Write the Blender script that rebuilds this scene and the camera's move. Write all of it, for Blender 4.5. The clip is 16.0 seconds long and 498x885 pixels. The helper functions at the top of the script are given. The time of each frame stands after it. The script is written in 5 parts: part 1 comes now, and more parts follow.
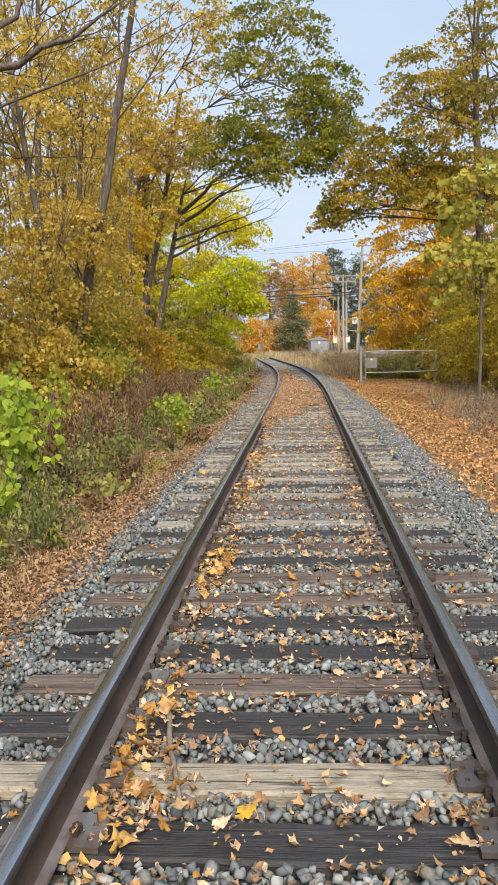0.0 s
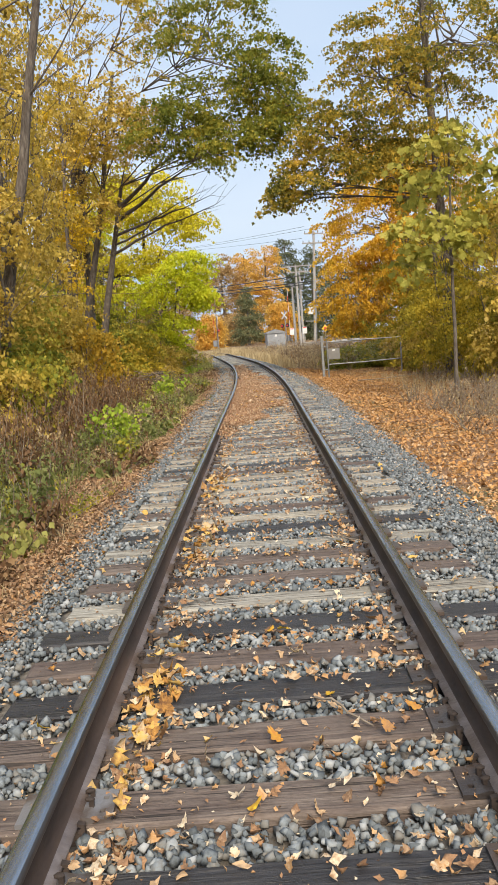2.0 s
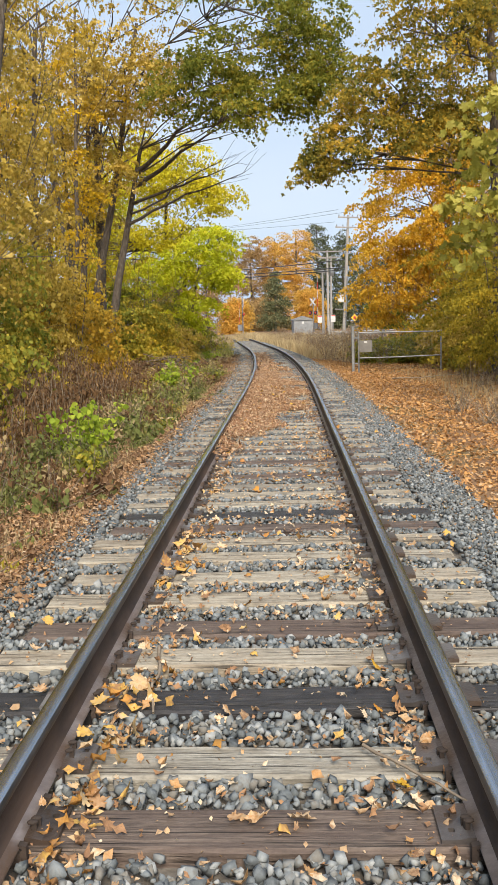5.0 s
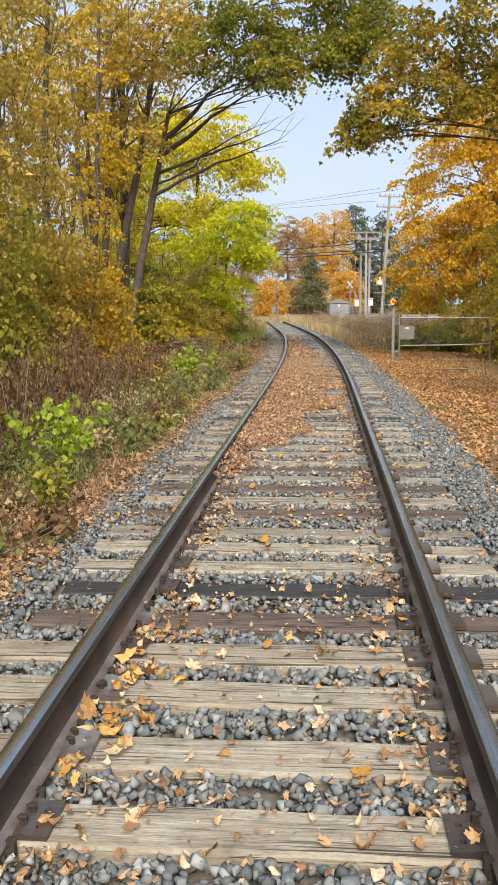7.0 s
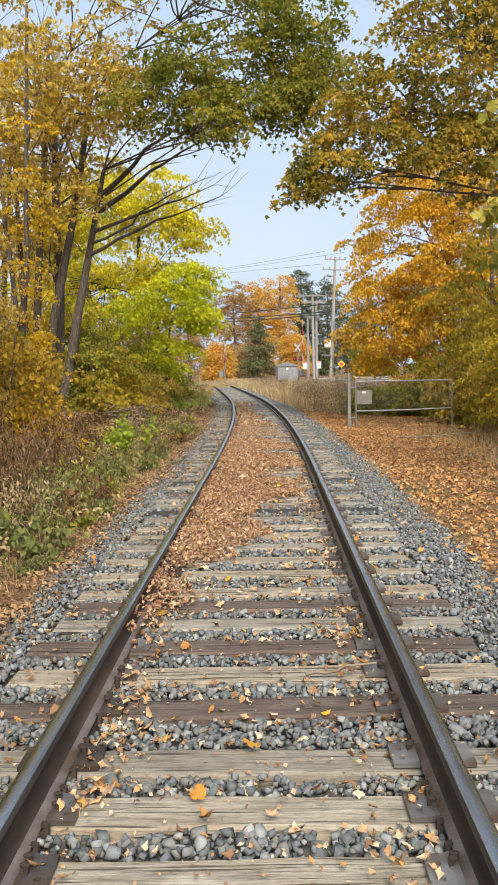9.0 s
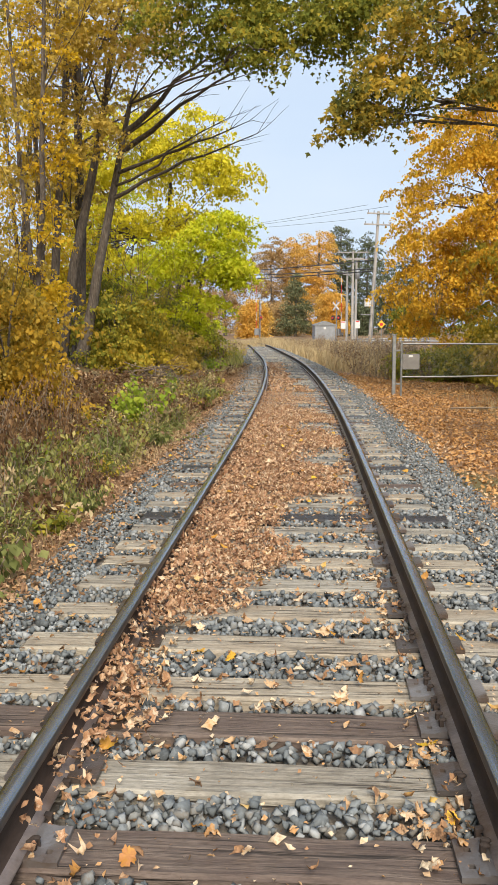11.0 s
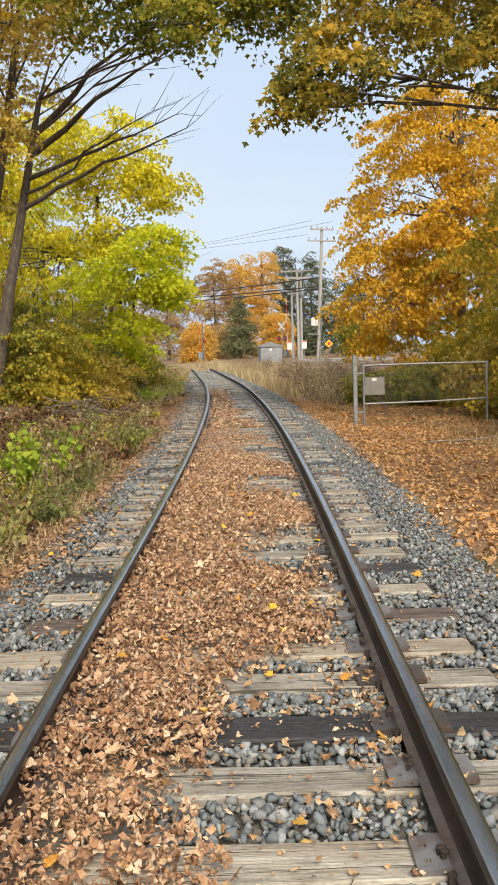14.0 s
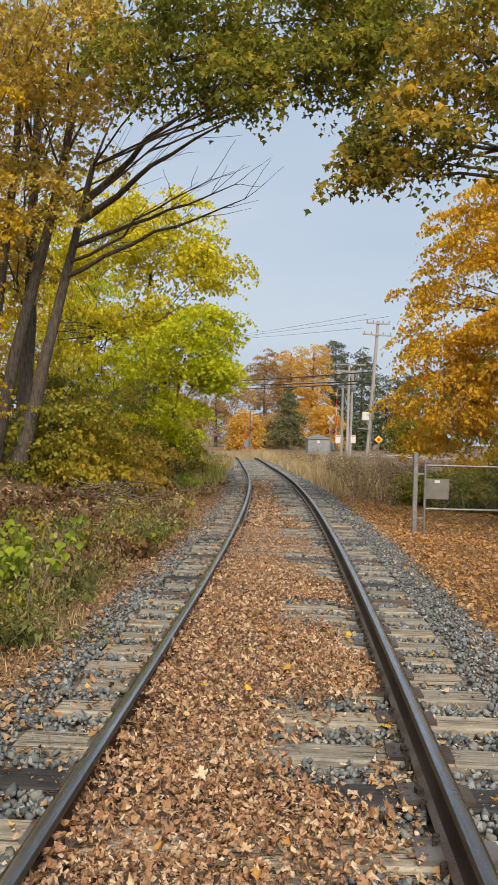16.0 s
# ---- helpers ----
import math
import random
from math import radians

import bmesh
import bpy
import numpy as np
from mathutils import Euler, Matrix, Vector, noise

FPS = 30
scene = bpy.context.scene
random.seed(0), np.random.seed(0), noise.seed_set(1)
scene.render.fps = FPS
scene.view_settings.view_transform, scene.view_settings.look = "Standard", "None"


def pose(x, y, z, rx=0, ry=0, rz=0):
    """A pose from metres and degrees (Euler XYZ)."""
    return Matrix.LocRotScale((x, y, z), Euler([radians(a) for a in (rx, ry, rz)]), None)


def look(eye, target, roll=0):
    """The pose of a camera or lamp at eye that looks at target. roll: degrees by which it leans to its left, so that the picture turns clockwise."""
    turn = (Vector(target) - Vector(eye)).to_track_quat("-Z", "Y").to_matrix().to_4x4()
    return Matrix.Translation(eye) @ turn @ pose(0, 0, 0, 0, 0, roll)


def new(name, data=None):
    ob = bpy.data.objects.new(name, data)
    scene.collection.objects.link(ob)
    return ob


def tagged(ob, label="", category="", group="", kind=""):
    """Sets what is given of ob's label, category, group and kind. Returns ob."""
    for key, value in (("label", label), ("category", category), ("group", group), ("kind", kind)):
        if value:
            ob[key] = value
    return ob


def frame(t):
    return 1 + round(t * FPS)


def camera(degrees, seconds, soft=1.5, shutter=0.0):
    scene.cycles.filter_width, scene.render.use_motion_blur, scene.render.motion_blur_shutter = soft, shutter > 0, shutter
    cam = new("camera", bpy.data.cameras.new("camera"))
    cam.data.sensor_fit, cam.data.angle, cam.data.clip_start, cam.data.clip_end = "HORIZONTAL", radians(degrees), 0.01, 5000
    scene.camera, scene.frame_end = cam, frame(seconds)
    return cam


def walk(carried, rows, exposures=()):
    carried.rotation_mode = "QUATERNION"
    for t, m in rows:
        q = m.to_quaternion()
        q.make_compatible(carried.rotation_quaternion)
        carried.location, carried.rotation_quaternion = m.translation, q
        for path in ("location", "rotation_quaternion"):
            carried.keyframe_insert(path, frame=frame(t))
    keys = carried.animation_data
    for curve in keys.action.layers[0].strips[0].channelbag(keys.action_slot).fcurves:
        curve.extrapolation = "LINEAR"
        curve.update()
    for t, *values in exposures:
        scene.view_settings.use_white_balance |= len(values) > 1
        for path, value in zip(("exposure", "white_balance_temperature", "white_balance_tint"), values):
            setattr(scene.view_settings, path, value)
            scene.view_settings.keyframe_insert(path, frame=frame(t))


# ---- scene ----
cam = camera(32.2, 16.0)
WAY = [
    (0.0, 0.068, 0.0, 1.56, 83.48, 1.22, 3.56),
    (0.5, 0.082, 0.604, 1.584, 83.27, -0.15, 1.07),
    (1.0, 0.109, 1.17, 1.581, 83.08, 0.66, -0.71),
    (1.5, 0.047, 1.778, 1.594, 83.06, 2.89, 0.57),
    (2.0, 0.033, 2.379, 1.57, 83.05, 4.63, 0.66),
    (2.5, -0.03, 2.962, 1.565, 83.02, 4.77, 1.58),
    (3.0, -0.031, 3.549, 1.557, 83.05, 4.54, 2.18),
    (3.5, 0.003, 4.108, 1.572, 83.29, 3.76, 1.55),
    (6.0, 0.244, 7.125, 1.572, 81.37, 0.83, 3.51),
    (6.5, 0.266, 7.723, 1.549, 81.29, 0.77, 4.04),
    (7.0, 0.217, 8.355, 1.553, 81.03, 0.59, 4.82),
    (7.5, 0.194, 9.01, 1.553, 80.49, 0.88, 3.57),
    (8.0, 0.158, 9.618, 1.575, 82.56, 1.01, 2.84),
    (8.5, 0.101, 10.232, 1.598, 84.71, 1.37, 2.01),
    (9.0, 0.133, 10.827, 1.579, 85.15, 1.39, 1.38),
    (9.5, 0.136, 11.447, 1.583, 84.62, 1.05, 1.99),
    (12.0, 0.144, 14.423, 1.566, 81.85, 0.19, 4.18),
    (12.5, 0.176, 15.025, 1.571, 82.69, 1.9, 2.45),
    (13.0, 0.151, 15.668, 1.58, 82.35, 2.61, 2.18),
    (13.5, 0.191, 16.265, 1.585, 82.32, 2.29, 1.14),
    (14.0, 0.14, 16.844, 1.594, 83.85, 2.0, 0.21),
    (14.5, 0.159, 17.407, 1.572, 86.89, 1.59, -1.31),
    (15.0, 0.143, 17.99, 1.547, 88.57, 0.41, -0.47),
    (15.5, 0.139, 18.536, 1.567, 89.5, -0.49, 0.71),
    (16.0, 0.107, 19.089, 1.559, 89.81, -1.54, 3.33),
]
walk(cam, [(t, pose(x, y, z, rx, ry, rz)) for t, x, y, z, rx, ry, rz in WAY],
     [(0.0, 0.68, 6950, 11), (3.5, 0.73, 6950, 11), (7.0, 0.72, 6950, 11), (13.0, 0.72, 6950, 11), (15.0, 0.67, 7200, 11), (16.0, 0.38, 7200, 11)])

# ---- world and light: bright overcast afternoon ----
world = bpy.data.worlds.new("overcast_sky")
scene.world = world
world.use_nodes = True
wn, wl = world.node_tree.nodes, world.node_tree.links
wn.clear()
w_out = wn.new("ShaderNodeOutputWorld")
w_bg = wn.new("ShaderNodeBackground")
w_sky = wn.new("ShaderNodeTexSky")
w_sky.sky_type, w_sky.sun_disc = "NISHITA", False
w_sky.sun_elevation, w_sky.sun_rotation = radians(42), radians(170)
w_sky.dust_density, w_sky.air_density = 3.0, 1.0
w_mix = wn.new("ShaderNodeMix")
w_mix.data_type = "RGBA"
w_tc = wn.new("ShaderNodeTexCoord")
w_map = wn.new("ShaderNodeMapping")
w_map.inputs["Scale"].default_value = (1.0, 1.0, 3.5)
w_noise = wn.new("ShaderNodeTexNoise")
w_noise.inputs["Scale"].default_value, w_noise.inputs["Detail"].default_value = 1.6, 4
w_ramp = wn.new("ShaderNodeValToRGB")
w_ramp.color_ramp.elements[0].position, w_ramp.color_ramp.elements[1].position = 0.3, 0.75
w_ramp.color_ramp.elements[0].color = (3.3, 4.55, 6.5, 1)
w_ramp.color_ramp.elements[1].color = (4.5, 5.45, 6.75, 1)
w_mix.inputs[0].default_value = 0.85
wl.new(w_tc.outputs["Generated"], w_map.inputs["Vector"])
wl.new(w_map.outputs[0], w_noise.inputs["Vector"])
wl.new(w_noise.outputs["Fac"], w_ramp.inputs["Fac"])
wl.new(w_sky.outputs["Color"], w_mix.inputs[6])
wl.new(w_ramp.outputs["Color"], w_mix.inputs[7])
wl.new(w_mix.outputs[2], w_bg.inputs["Color"])
w_bg.inputs["Strength"].default_value = 0.1
wl.new(w_bg.outputs[0], w_out.inputs["Surface"])
sun_data = bpy.data.lights.new("sun", "SUN")
sun_data.energy, sun_data.angle, sun_data.color = 3.7, radians(30), (1.0, 0.91, 0.78)
sun = new("sun", sun_data)
sun.matrix_world = look((0, 0, 40), (-8, 44, 0))

# ---- materials ----


def ramp_node(nt, stops):
    r = nt.nodes.new("ShaderNodeValToRGB")
    els = r.color_ramp.elements
    while len(els) < len(stops):
        els.new(0.5)
    for e, (p, c) in zip(els, stops):
        e.position, e.color = p, (*c, 1)
    return r


def material(name, stops, scale=4.0, stretch=(1, 1, 1), rough=0.85, metal=0.0, bump=0.3, bump_scale=40.0,
             spot=None, spot_scale=1.5, per="none", per_amount=0.5, spec=0.5, coords="Object", translucent=0.0, fine=None, spread=0.0):
    """Noise-graded surface; per: 'island' or 'object' mixes in a random shade for each piece."""
    m = bpy.data.materials.new(name)
    m.use_nodes = True
    nt = m.node_tree
    n, l = nt.nodes, nt.links
    b = n["Principled BSDF"]
    tc = n.new("ShaderNodeTexCoord")
    mp = n.new("ShaderNodeMapping")
    mp.inputs["Scale"].default_value = stretch
    l.new(tc.outputs[coords], mp.inputs["Vector"])
    no = n.new("ShaderNodeTexNoise")
    no.inputs["Scale"].default_value, no.inputs["Detail"].default_value = scale, 6
    no.inputs["Roughness"].default_value = 0.65
    l.new(mp.outputs[0], no.inputs["Vector"])
    fac = no.outputs["Fac"]
    if spread:
        wide = n.new("ShaderNodeMapRange")
        wide.inputs["From Min"].default_value, wide.inputs["From Max"].default_value = 0.5 - spread, 0.5 + spread
        l.new(fac, wide.inputs["Value"])
        fac = wide.outputs[0]
    if per != "none":
        if per == "island":
            rnd = n.new("ShaderNodeNewGeometry").outputs["Random Per Island"]
        else:
            rnd = n.new("ShaderNodeObjectInfo").outputs["Random"]
            add = n.new("ShaderNodeVectorMath")
            sc = n.new("ShaderNodeMath")
            sc.operation = "MULTIPLY"
            sc.inputs[1].default_value = 37.0
            l.new(rnd, sc.inputs[0])
            l.new(mp.outputs[0], add.inputs[0])
            l.new(sc.outputs[0], add.inputs[1])
            l.new(add.outputs[0], no.inputs["Vector"])
        mx = n.new("ShaderNodeMix")
        mx.inputs[0].default_value = per_amount
        l.new(fac, mx.inputs[2])
        l.new(rnd, mx.inputs[3])
        fac = mx.outputs[0]
    r = ramp_node(nt, stops)
    l.new(fac, r.inputs["Fac"])
    col = r.outputs["Color"]
    if spot:
        sn = n.new("ShaderNodeTexNoise")
        sn.inputs["Scale"].default_value, sn.inputs["Detail"].default_value = spot_scale, 5
        l.new(tc.outputs[coords], sn.inputs["Vector"])
        sr = ramp_node(nt, [(0.48, (0, 0, 0)), (0.66, (1, 1, 1))])
        l.new(sn.outputs["Fac"], sr.inputs["Fac"])
        sm = n.new("ShaderNodeMix")
        sm.data_type = "RGBA"
        l.new(sr.outputs["Color"], sm.inputs[0])
        l.new(col, sm.inputs[6])
        sm.inputs[7].default_value = (*spot, 1)
        col = sm.outputs[2]
    l.new(col, b.inputs["Base Color"])
    b.inputs["Roughness"].default_value = rough
    b.inputs["Metallic"].default_value = metal
    b.inputs["Specular IOR Level"].default_value = spec
    if bump:
        bn = n.new("ShaderNodeTexNoise")
        bn.inputs["Scale"].default_value, bn.inputs["Detail"].default_value = bump_scale, 4
        l.new(mp.outputs[0], bn.inputs["Vector"])
        bu = n.new("ShaderNodeBump")
        bu.inputs["Strength"].default_value = bump
        bu.inputs["Distance"].default_value = fine or 0.01
        l.new(bn.outputs["Fac"], bu.inputs["Height"])
        l.new(bu.outputs[0], b.inputs["Normal"])
    if translucent:
        tr = n.new("ShaderNodeBsdfTranslucent")
        l.new(col, tr.inputs["Color"])
        ms = n.new("ShaderNodeMixShader")
        ms.inputs[0].default_value = translucent
        l.new(b.outputs[0], ms.inputs[1])
        l.new(tr.outputs[0], ms.inputs[2])
        l.new(ms.outputs[0], n["Material Output"].inputs["Surface"])
    return m


def foliage(name, *colours, tr=0.46):
    """Leaves that differ singly a little and from bough to bough more."""
    k = len(colours)
    stops = [((i + 0.5) / k, c) for i, c in enumerate(colours)]
    if name.startswith("litter"):
        return material(name, stops, scale=38, rough=0.7, bump=0, per="island", per_amount=0.72, translucent=tr, spec=0.12, spread=0.24)
    return material(name, stops, scale=0.75, rough=0.6, bump=0, per="island", per_amount=0.36, translucent=tr, spec=0.12, spread=0.21)


M_BED = material("ballast_dirt", [(0.3, (0.07, 0.062, 0.052)), (0.7, (0.20, 0.18, 0.155))], 18, bump=0.6, bump_scale=60)
STONE_TONES = [(0.12, (0.045, 0.052, 0.056)), (0.28, (0.135, 0.155, 0.167)), (0.40, (0.08, 0.093, 0.10)), (0.52, (0.185, 0.21, 0.225)), (0.62, (0.15, 0.14, 0.122)), (0.74, (0.20, 0.222, 0.232)), (0.92, (0.36, 0.37, 0.37))]
M_STONE = material("crushed_stone", STONE_TONES, 55, per="island", per_amount=0.7, bump=0, rough=0.9)
M_LOOSE = material("loose_stone", STONE_TONES, 30, per="object", per_amount=0.75, bump=0, rough=0.9)
M_GROUND = material("leafy_soil", [(0.3, (0.09, 0.052, 0.03)), (0.45, (0.22, 0.12, 0.055)), (0.55, (0.15, 0.085, 0.045)), (0.7, (0.40, 0.23, 0.11))], 26, bump=0.9, bump_scale=34,
                    spot=(0.12, 0.10, 0.04), spot_scale=0.5, fine=0.03)


def tie_wood(name, grain, stain, crack, rough=0.9):
    """Sawn timber with long grain, broad stains and open cracks; each tie is worn differently."""
    m = bpy.data.materials.new(name)
    m.use_nodes = True
    nt = m.node_tree
    n, l = nt.nodes, nt.links
    b = n["Principled BSDF"]
    tc, info, add = n.new("ShaderNodeTexCoord"), n.new("ShaderNodeObjectInfo"), n.new("ShaderNodeVectorMath")
    add.operation = "MULTIPLY_ADD"
    add.inputs[0].default_value = (1, 1, 1)
    l.new(info.outputs["Random"], add.inputs[0])
    add.inputs[1].default_value = (31, 17, 23)
    l.new(tc.outputs["Object"], add.inputs[2])

    def grade(scale, stretch, lo, hi, detail=6):
        mp, no, mr = n.new("ShaderNodeMapping"), n.new("ShaderNodeTexNoise"), n.new("ShaderNodeMapRange")
        mp.inputs["Scale"].default_value = stretch
        l.new(add.outputs[0], mp.inputs["Vector"])
        no.inputs["Scale"].default_value, no.inputs["Detail"].default_value, no.inputs["Roughness"].default_value = scale, detail, 0.65
        l.new(mp.outputs[0], no.inputs["Vector"])
        mr.inputs["From Min"].default_value, mr.inputs["From Max"].default_value = lo, hi
        l.new(no.outputs["Fac"], mr.inputs["Value"])
        return mr.outputs[0]

    def over(fac, under, colour, amount=1.0):
        mx, ml = n.new("ShaderNodeMix"), n.new("ShaderNodeMath")
        mx.data_type, ml.operation = "RGBA", "MULTIPLY"
        ml.inputs[1].default_value = amount
        l.new(fac, ml.inputs[0])
        l.new(ml.outputs[0], mx.inputs[0])
        l.new(under, mx.inputs[6])
        mx.inputs[7].default_value = (*colour, 1)
        return mx.outputs[2]

    fine = grade(3.0, (1.2, 18, 12), 0.28, 0.72, 8)
    wide = grade(1.3, (1.0, 5, 5), 0.40, 0.72)
    split = grade(2.2, (0.55, 24, 10), 0.575, 0.64, 3)
    patch = grade(5.0, (1.0, 2.2, 2.2), 0.50, 0.72)
    r = ramp_node(nt, [(i / (len(grain) - 1), c) for i, c in enumerate(grain)])
    l.new(fine, r.inputs["Fac"])
    col = over(wide, r.outputs["Color"], stain, 0.8)
    col = over(info.outputs["Random"], col, stain, 0.35)
    col = over(patch, col, crack, 0.5)
    saw = grade(40.0, (1.0, 2.5, 2.5), 0.45, 0.75, 4)
    col = over(saw, col, crack, 0.35)
    col = over(split, col, crack, 0.9)
    l.new(col, b.inputs["Base Color"])
    b.inputs["Roughness"].default_value, b.inputs["Specular IOR Level"].default_value = rough, 0.35
    sub = n.new("ShaderNodeMath")
    sub.operation = "SUBTRACT"
    l.new(fine, sub.inputs[0])
    l.new(split, sub.inputs[1])
    bu = n.new("ShaderNodeBump")
    bu.inputs["Strength"].default_value, bu.inputs["Distance"].default_value = 0.7, 0.008
    l.new(sub.outputs[0], bu.inputs["Height"])
    l.new(bu.outputs[0], b.inputs["Normal"])
    return m


WOOD = {
    "t": tie_wood("tie_wood_tan", [(0.20, 0.178, 0.138), (0.34, 0.312, 0.255), (0.43, 0.405, 0.34), (0.55, 0.53, 0.465)], (0.25, 0.20, 0.145), (0.045, 0.037, 0.03)),
    "g": tie_wood("tie_wood_grey", [(0.17, 0.158, 0.13), (0.29, 0.278, 0.24), (0.385, 0.372, 0.328), (0.51, 0.495, 0.445)], (0.18, 0.152, 0.115), (0.038, 0.032, 0.028)),
    "b": tie_wood("tie_wood_brown", [(0.06, 0.046, 0.04), (0.125, 0.097, 0.083), (0.19, 0.152, 0.127), (0.26, 0.213, 0.175)], (0.08, 0.056, 0.05), (0.025, 0.02, 0.018), 0.8),
    "k": tie_wood("tie_wood_creosote", [(0.016, 0.016, 0.018), (0.033, 0.033, 0.037), (0.055, 0.053, 0.055), (0.12, 0.108, 0.097)], (0.028, 0.028, 0.032), (0.01, 0.01, 0.011), 0.45),
}
# rust of the web, its colour darkened for the shade under the head
M_RUST_SHADED = material("rail_rust_shaded", [(0.3, (0.022, 0.014, 0.011)), (0.7, (0.06, 0.038, 0.028))], 12, (1, 0.3, 1), rough=0.7, metal=0.1, bump=0.3, bump_scale=60, spot=(0.085, 0.052, 0.036), spot_scale=1.1)
M_RAILTOP = material("rail_running_steel", [(0.3, (0.26, 0.27, 0.285)), (0.5, (0.40, 0.415, 0.44)), (0.7, (0.56, 0.58, 0.61))], 45, (1, 0.03, 1), rough=0.27, metal=1.0, bump=0.05)
M_RAILSIDE = material("rail_head_side", [(0.3, (0.05, 0.047, 0.048)), (0.7, (0.12, 0.115, 0.118))], 30, (1, 0.05, 1), rough=0.4, metal=0.8, bump=0.15)
# foot rust, its colour lightened as lit next to the shaded web
M_RAILBASE_LIT = material("rail_foot_rust_lit", [(0.3, (0.13, 0.108, 0.105)), (0.7, (0.27, 0.235, 0.23))], 8, rough=0.42, metal=0.35, bump=0.3, bump_scale=50, spot=(0.12, 0.08, 0.06), spot_scale=3)
M_PLATE = material("tie_plate_rust", [(0.25, (0.06, 0.05, 0.047)), (0.5, (0.13, 0.118, 0.115)), (0.75, (0.24, 0.235, 0.24))], 10, rough=0.4, metal=0.45, bump=0.3, bump_scale=70, per="object", per_amount=0.55, spot=(0.11, 0.075, 0.055), spot_scale=5)
M_SPIKE = material("spike_iron", [(0.3, (0.02, 0.015, 0.013)), (0.7, (0.06, 0.043, 0.035))], 20, rough=0.8, metal=0.2, bump=0.2)
M_BARK = material("bark_grey_brown", [(0.3, (0.045, 0.036, 0.03)), (0.55, (0.125, 0.105, 0.086)), (0.8, (0.24, 0.21, 0.178))], 7, (3, 3, 0.6), rough=0.95, bump=1.0, bump_scale=14, fine=0.04)
M_TWIG = material("dry_twig", [(0.3, (0.12, 0.09, 0.065)), (0.7, (0.30, 0.25, 0.19))], 9, rough=0.95, bump=0.3)
M_BRUSH = material("dead_brush", [(0.3, (0.075, 0.056, 0.045)), (0.7, (0.21, 0.17, 0.135))], 9, rough=0.95, bump=0.3)
M_GALV = material("galvanised_steel", [(0.3, (0.17, 0.18, 0.185)), (0.7, (0.30, 0.31, 0.315))], 9, rough=0.5, metal=0.6, bump=0.1)
M_POLE = material("weathered_pole_wood", [(0.3, (0.22, 0.21, 0.195)), (0.7, (0.37, 0.355, 0.335))], 4, (6, 6, 0.4), rough=0.9, bump=0.4)
M_WIRE = material("cable_black", [(0.3, (0.02, 0.02, 0.02)), (0.7, (0.05, 0.05, 0.05))], rough=0.6, bump=0)
M_WHITE = material("white_paint", [(0.3, (0.46, 0.47, 0.47)), (0.7, (0.58, 0.59, 0.59))], 6, rough=0.5, bump=0.05)
M_CABIN = material("cabinet_grey", [(0.3, (0.20, 0.21, 0.22)), (0.7, (0.28, 0.295, 0.31))], 3, rough=0.5, metal=0.2, bump=0.05)
M_PANEL = material("weathered_panel", [(0.3, (0.13, 0.125, 0.12)), (0.7, (0.20, 0.195, 0.185))], 5, rough=0.6, metal=0.2, bump=0.05)
M_BLACK = material("black_paint", [(0.3, (0.02, 0.02, 0.022)), (0.7, (0.04, 0.04, 0.042))], rough=0.5, bump=0)
M_RED = material("red_paint", [(0.3, (0.5, 0.03, 0.025)), (0.7, (0.62, 0.05, 0.04))], rough=0.5, bump=0)
M_YELLOW = material("yellow_sign_paint", [(0.3, (0.75, 0.42, 0.02)), (0.7, (0.85, 0.5, 0.04))], rough=0.5, bump=0)
M_ROAD = material("road_asphalt", [(0.3, (0.16, 0.16, 0.165)), (0.7, (0.26, 0.26, 0.265))], 5, bump=0.3, bump_scale=80)

F_LEFT = foliage("leaves_olive_gold", (0.22, 0.16, 0.035), (0.44, 0.32, 0.06), (0.62, 0.46, 0.10), (0.76, 0.58, 0.22))
F_GOLD = foliage("leaves_gold", (0.36, 0.24, 0.02), (0.62, 0.42, 0.03), (0.74, 0.50, 0.045), (0.56, 0.46, 0.04))
F_YELLOW = foliage("leaves_yellow", (0.38, 0.34, 0.03), (0.58, 0.52, 0.04), (0.70, 0.61, 0.05), (0.60, 0.60, 0.05))
F_OLIVE = foliage("leaves_olive_green", (0.13, 0.14, 0.025), (0.33, 0.28, 0.04), (0.55, 0.42, 0.05), (0.70, 0.51, 0.06), tr=0.52)
F_BRONZE = foliage("leaves_bronze", (0.17, 0.14, 0.03), (0.40, 0.27, 0.04), (0.62, 0.39, 0.05), (0.48, 0.36, 0.06))
# distant trees: haze is put into the colour by lightening it
F_AMBER = foliage("leaves_amber", (0.56, 0.36, 0.09), (0.70, 0.44, 0.10), (0.76, 0.50, 0.12), (0.64, 0.43, 0.16), tr=0.55)
F_SPRUCE = foliage("needles_spruce", (0.10, 0.13, 0.07), (0.17, 0.19, 0.10), (0.28, 0.24, 0.12), tr=0.3)
F_IVY = foliage("leaves_ivy", (0.014, 0.024, 0.012), (0.03, 0.045, 0.02), (0.06, 0.075, 0.03), tr=0.2)
F_LIME = foliage("leaves_lime", (0.34, 0.38, 0.03), (0.56, 0.60, 0.04), (0.68, 0.68, 0.05), (0.72, 0.60, 0.05))
F_GREEN = foliage("leaves_green", (0.09, 0.115, 0.024), (0.175, 0.20, 0.034), (0.28, 0.265, 0.042), (0.58, 0.42, 0.05), tr=0.5)
F_ORANGE = foliage("leaves_orange", (0.44, 0.27, 0.03), (0.62, 0.38, 0.04), (0.72, 0.45, 0.05), (0.52, 0.42, 0.06))
F_MAPLE = foliage("leaves_maple_mixed", (0.08, 0.10, 0.03), (0.20, 0.19, 0.04), (0.46, 0.33, 0.05), (0.68, 0.43, 0.06), tr=0.52)
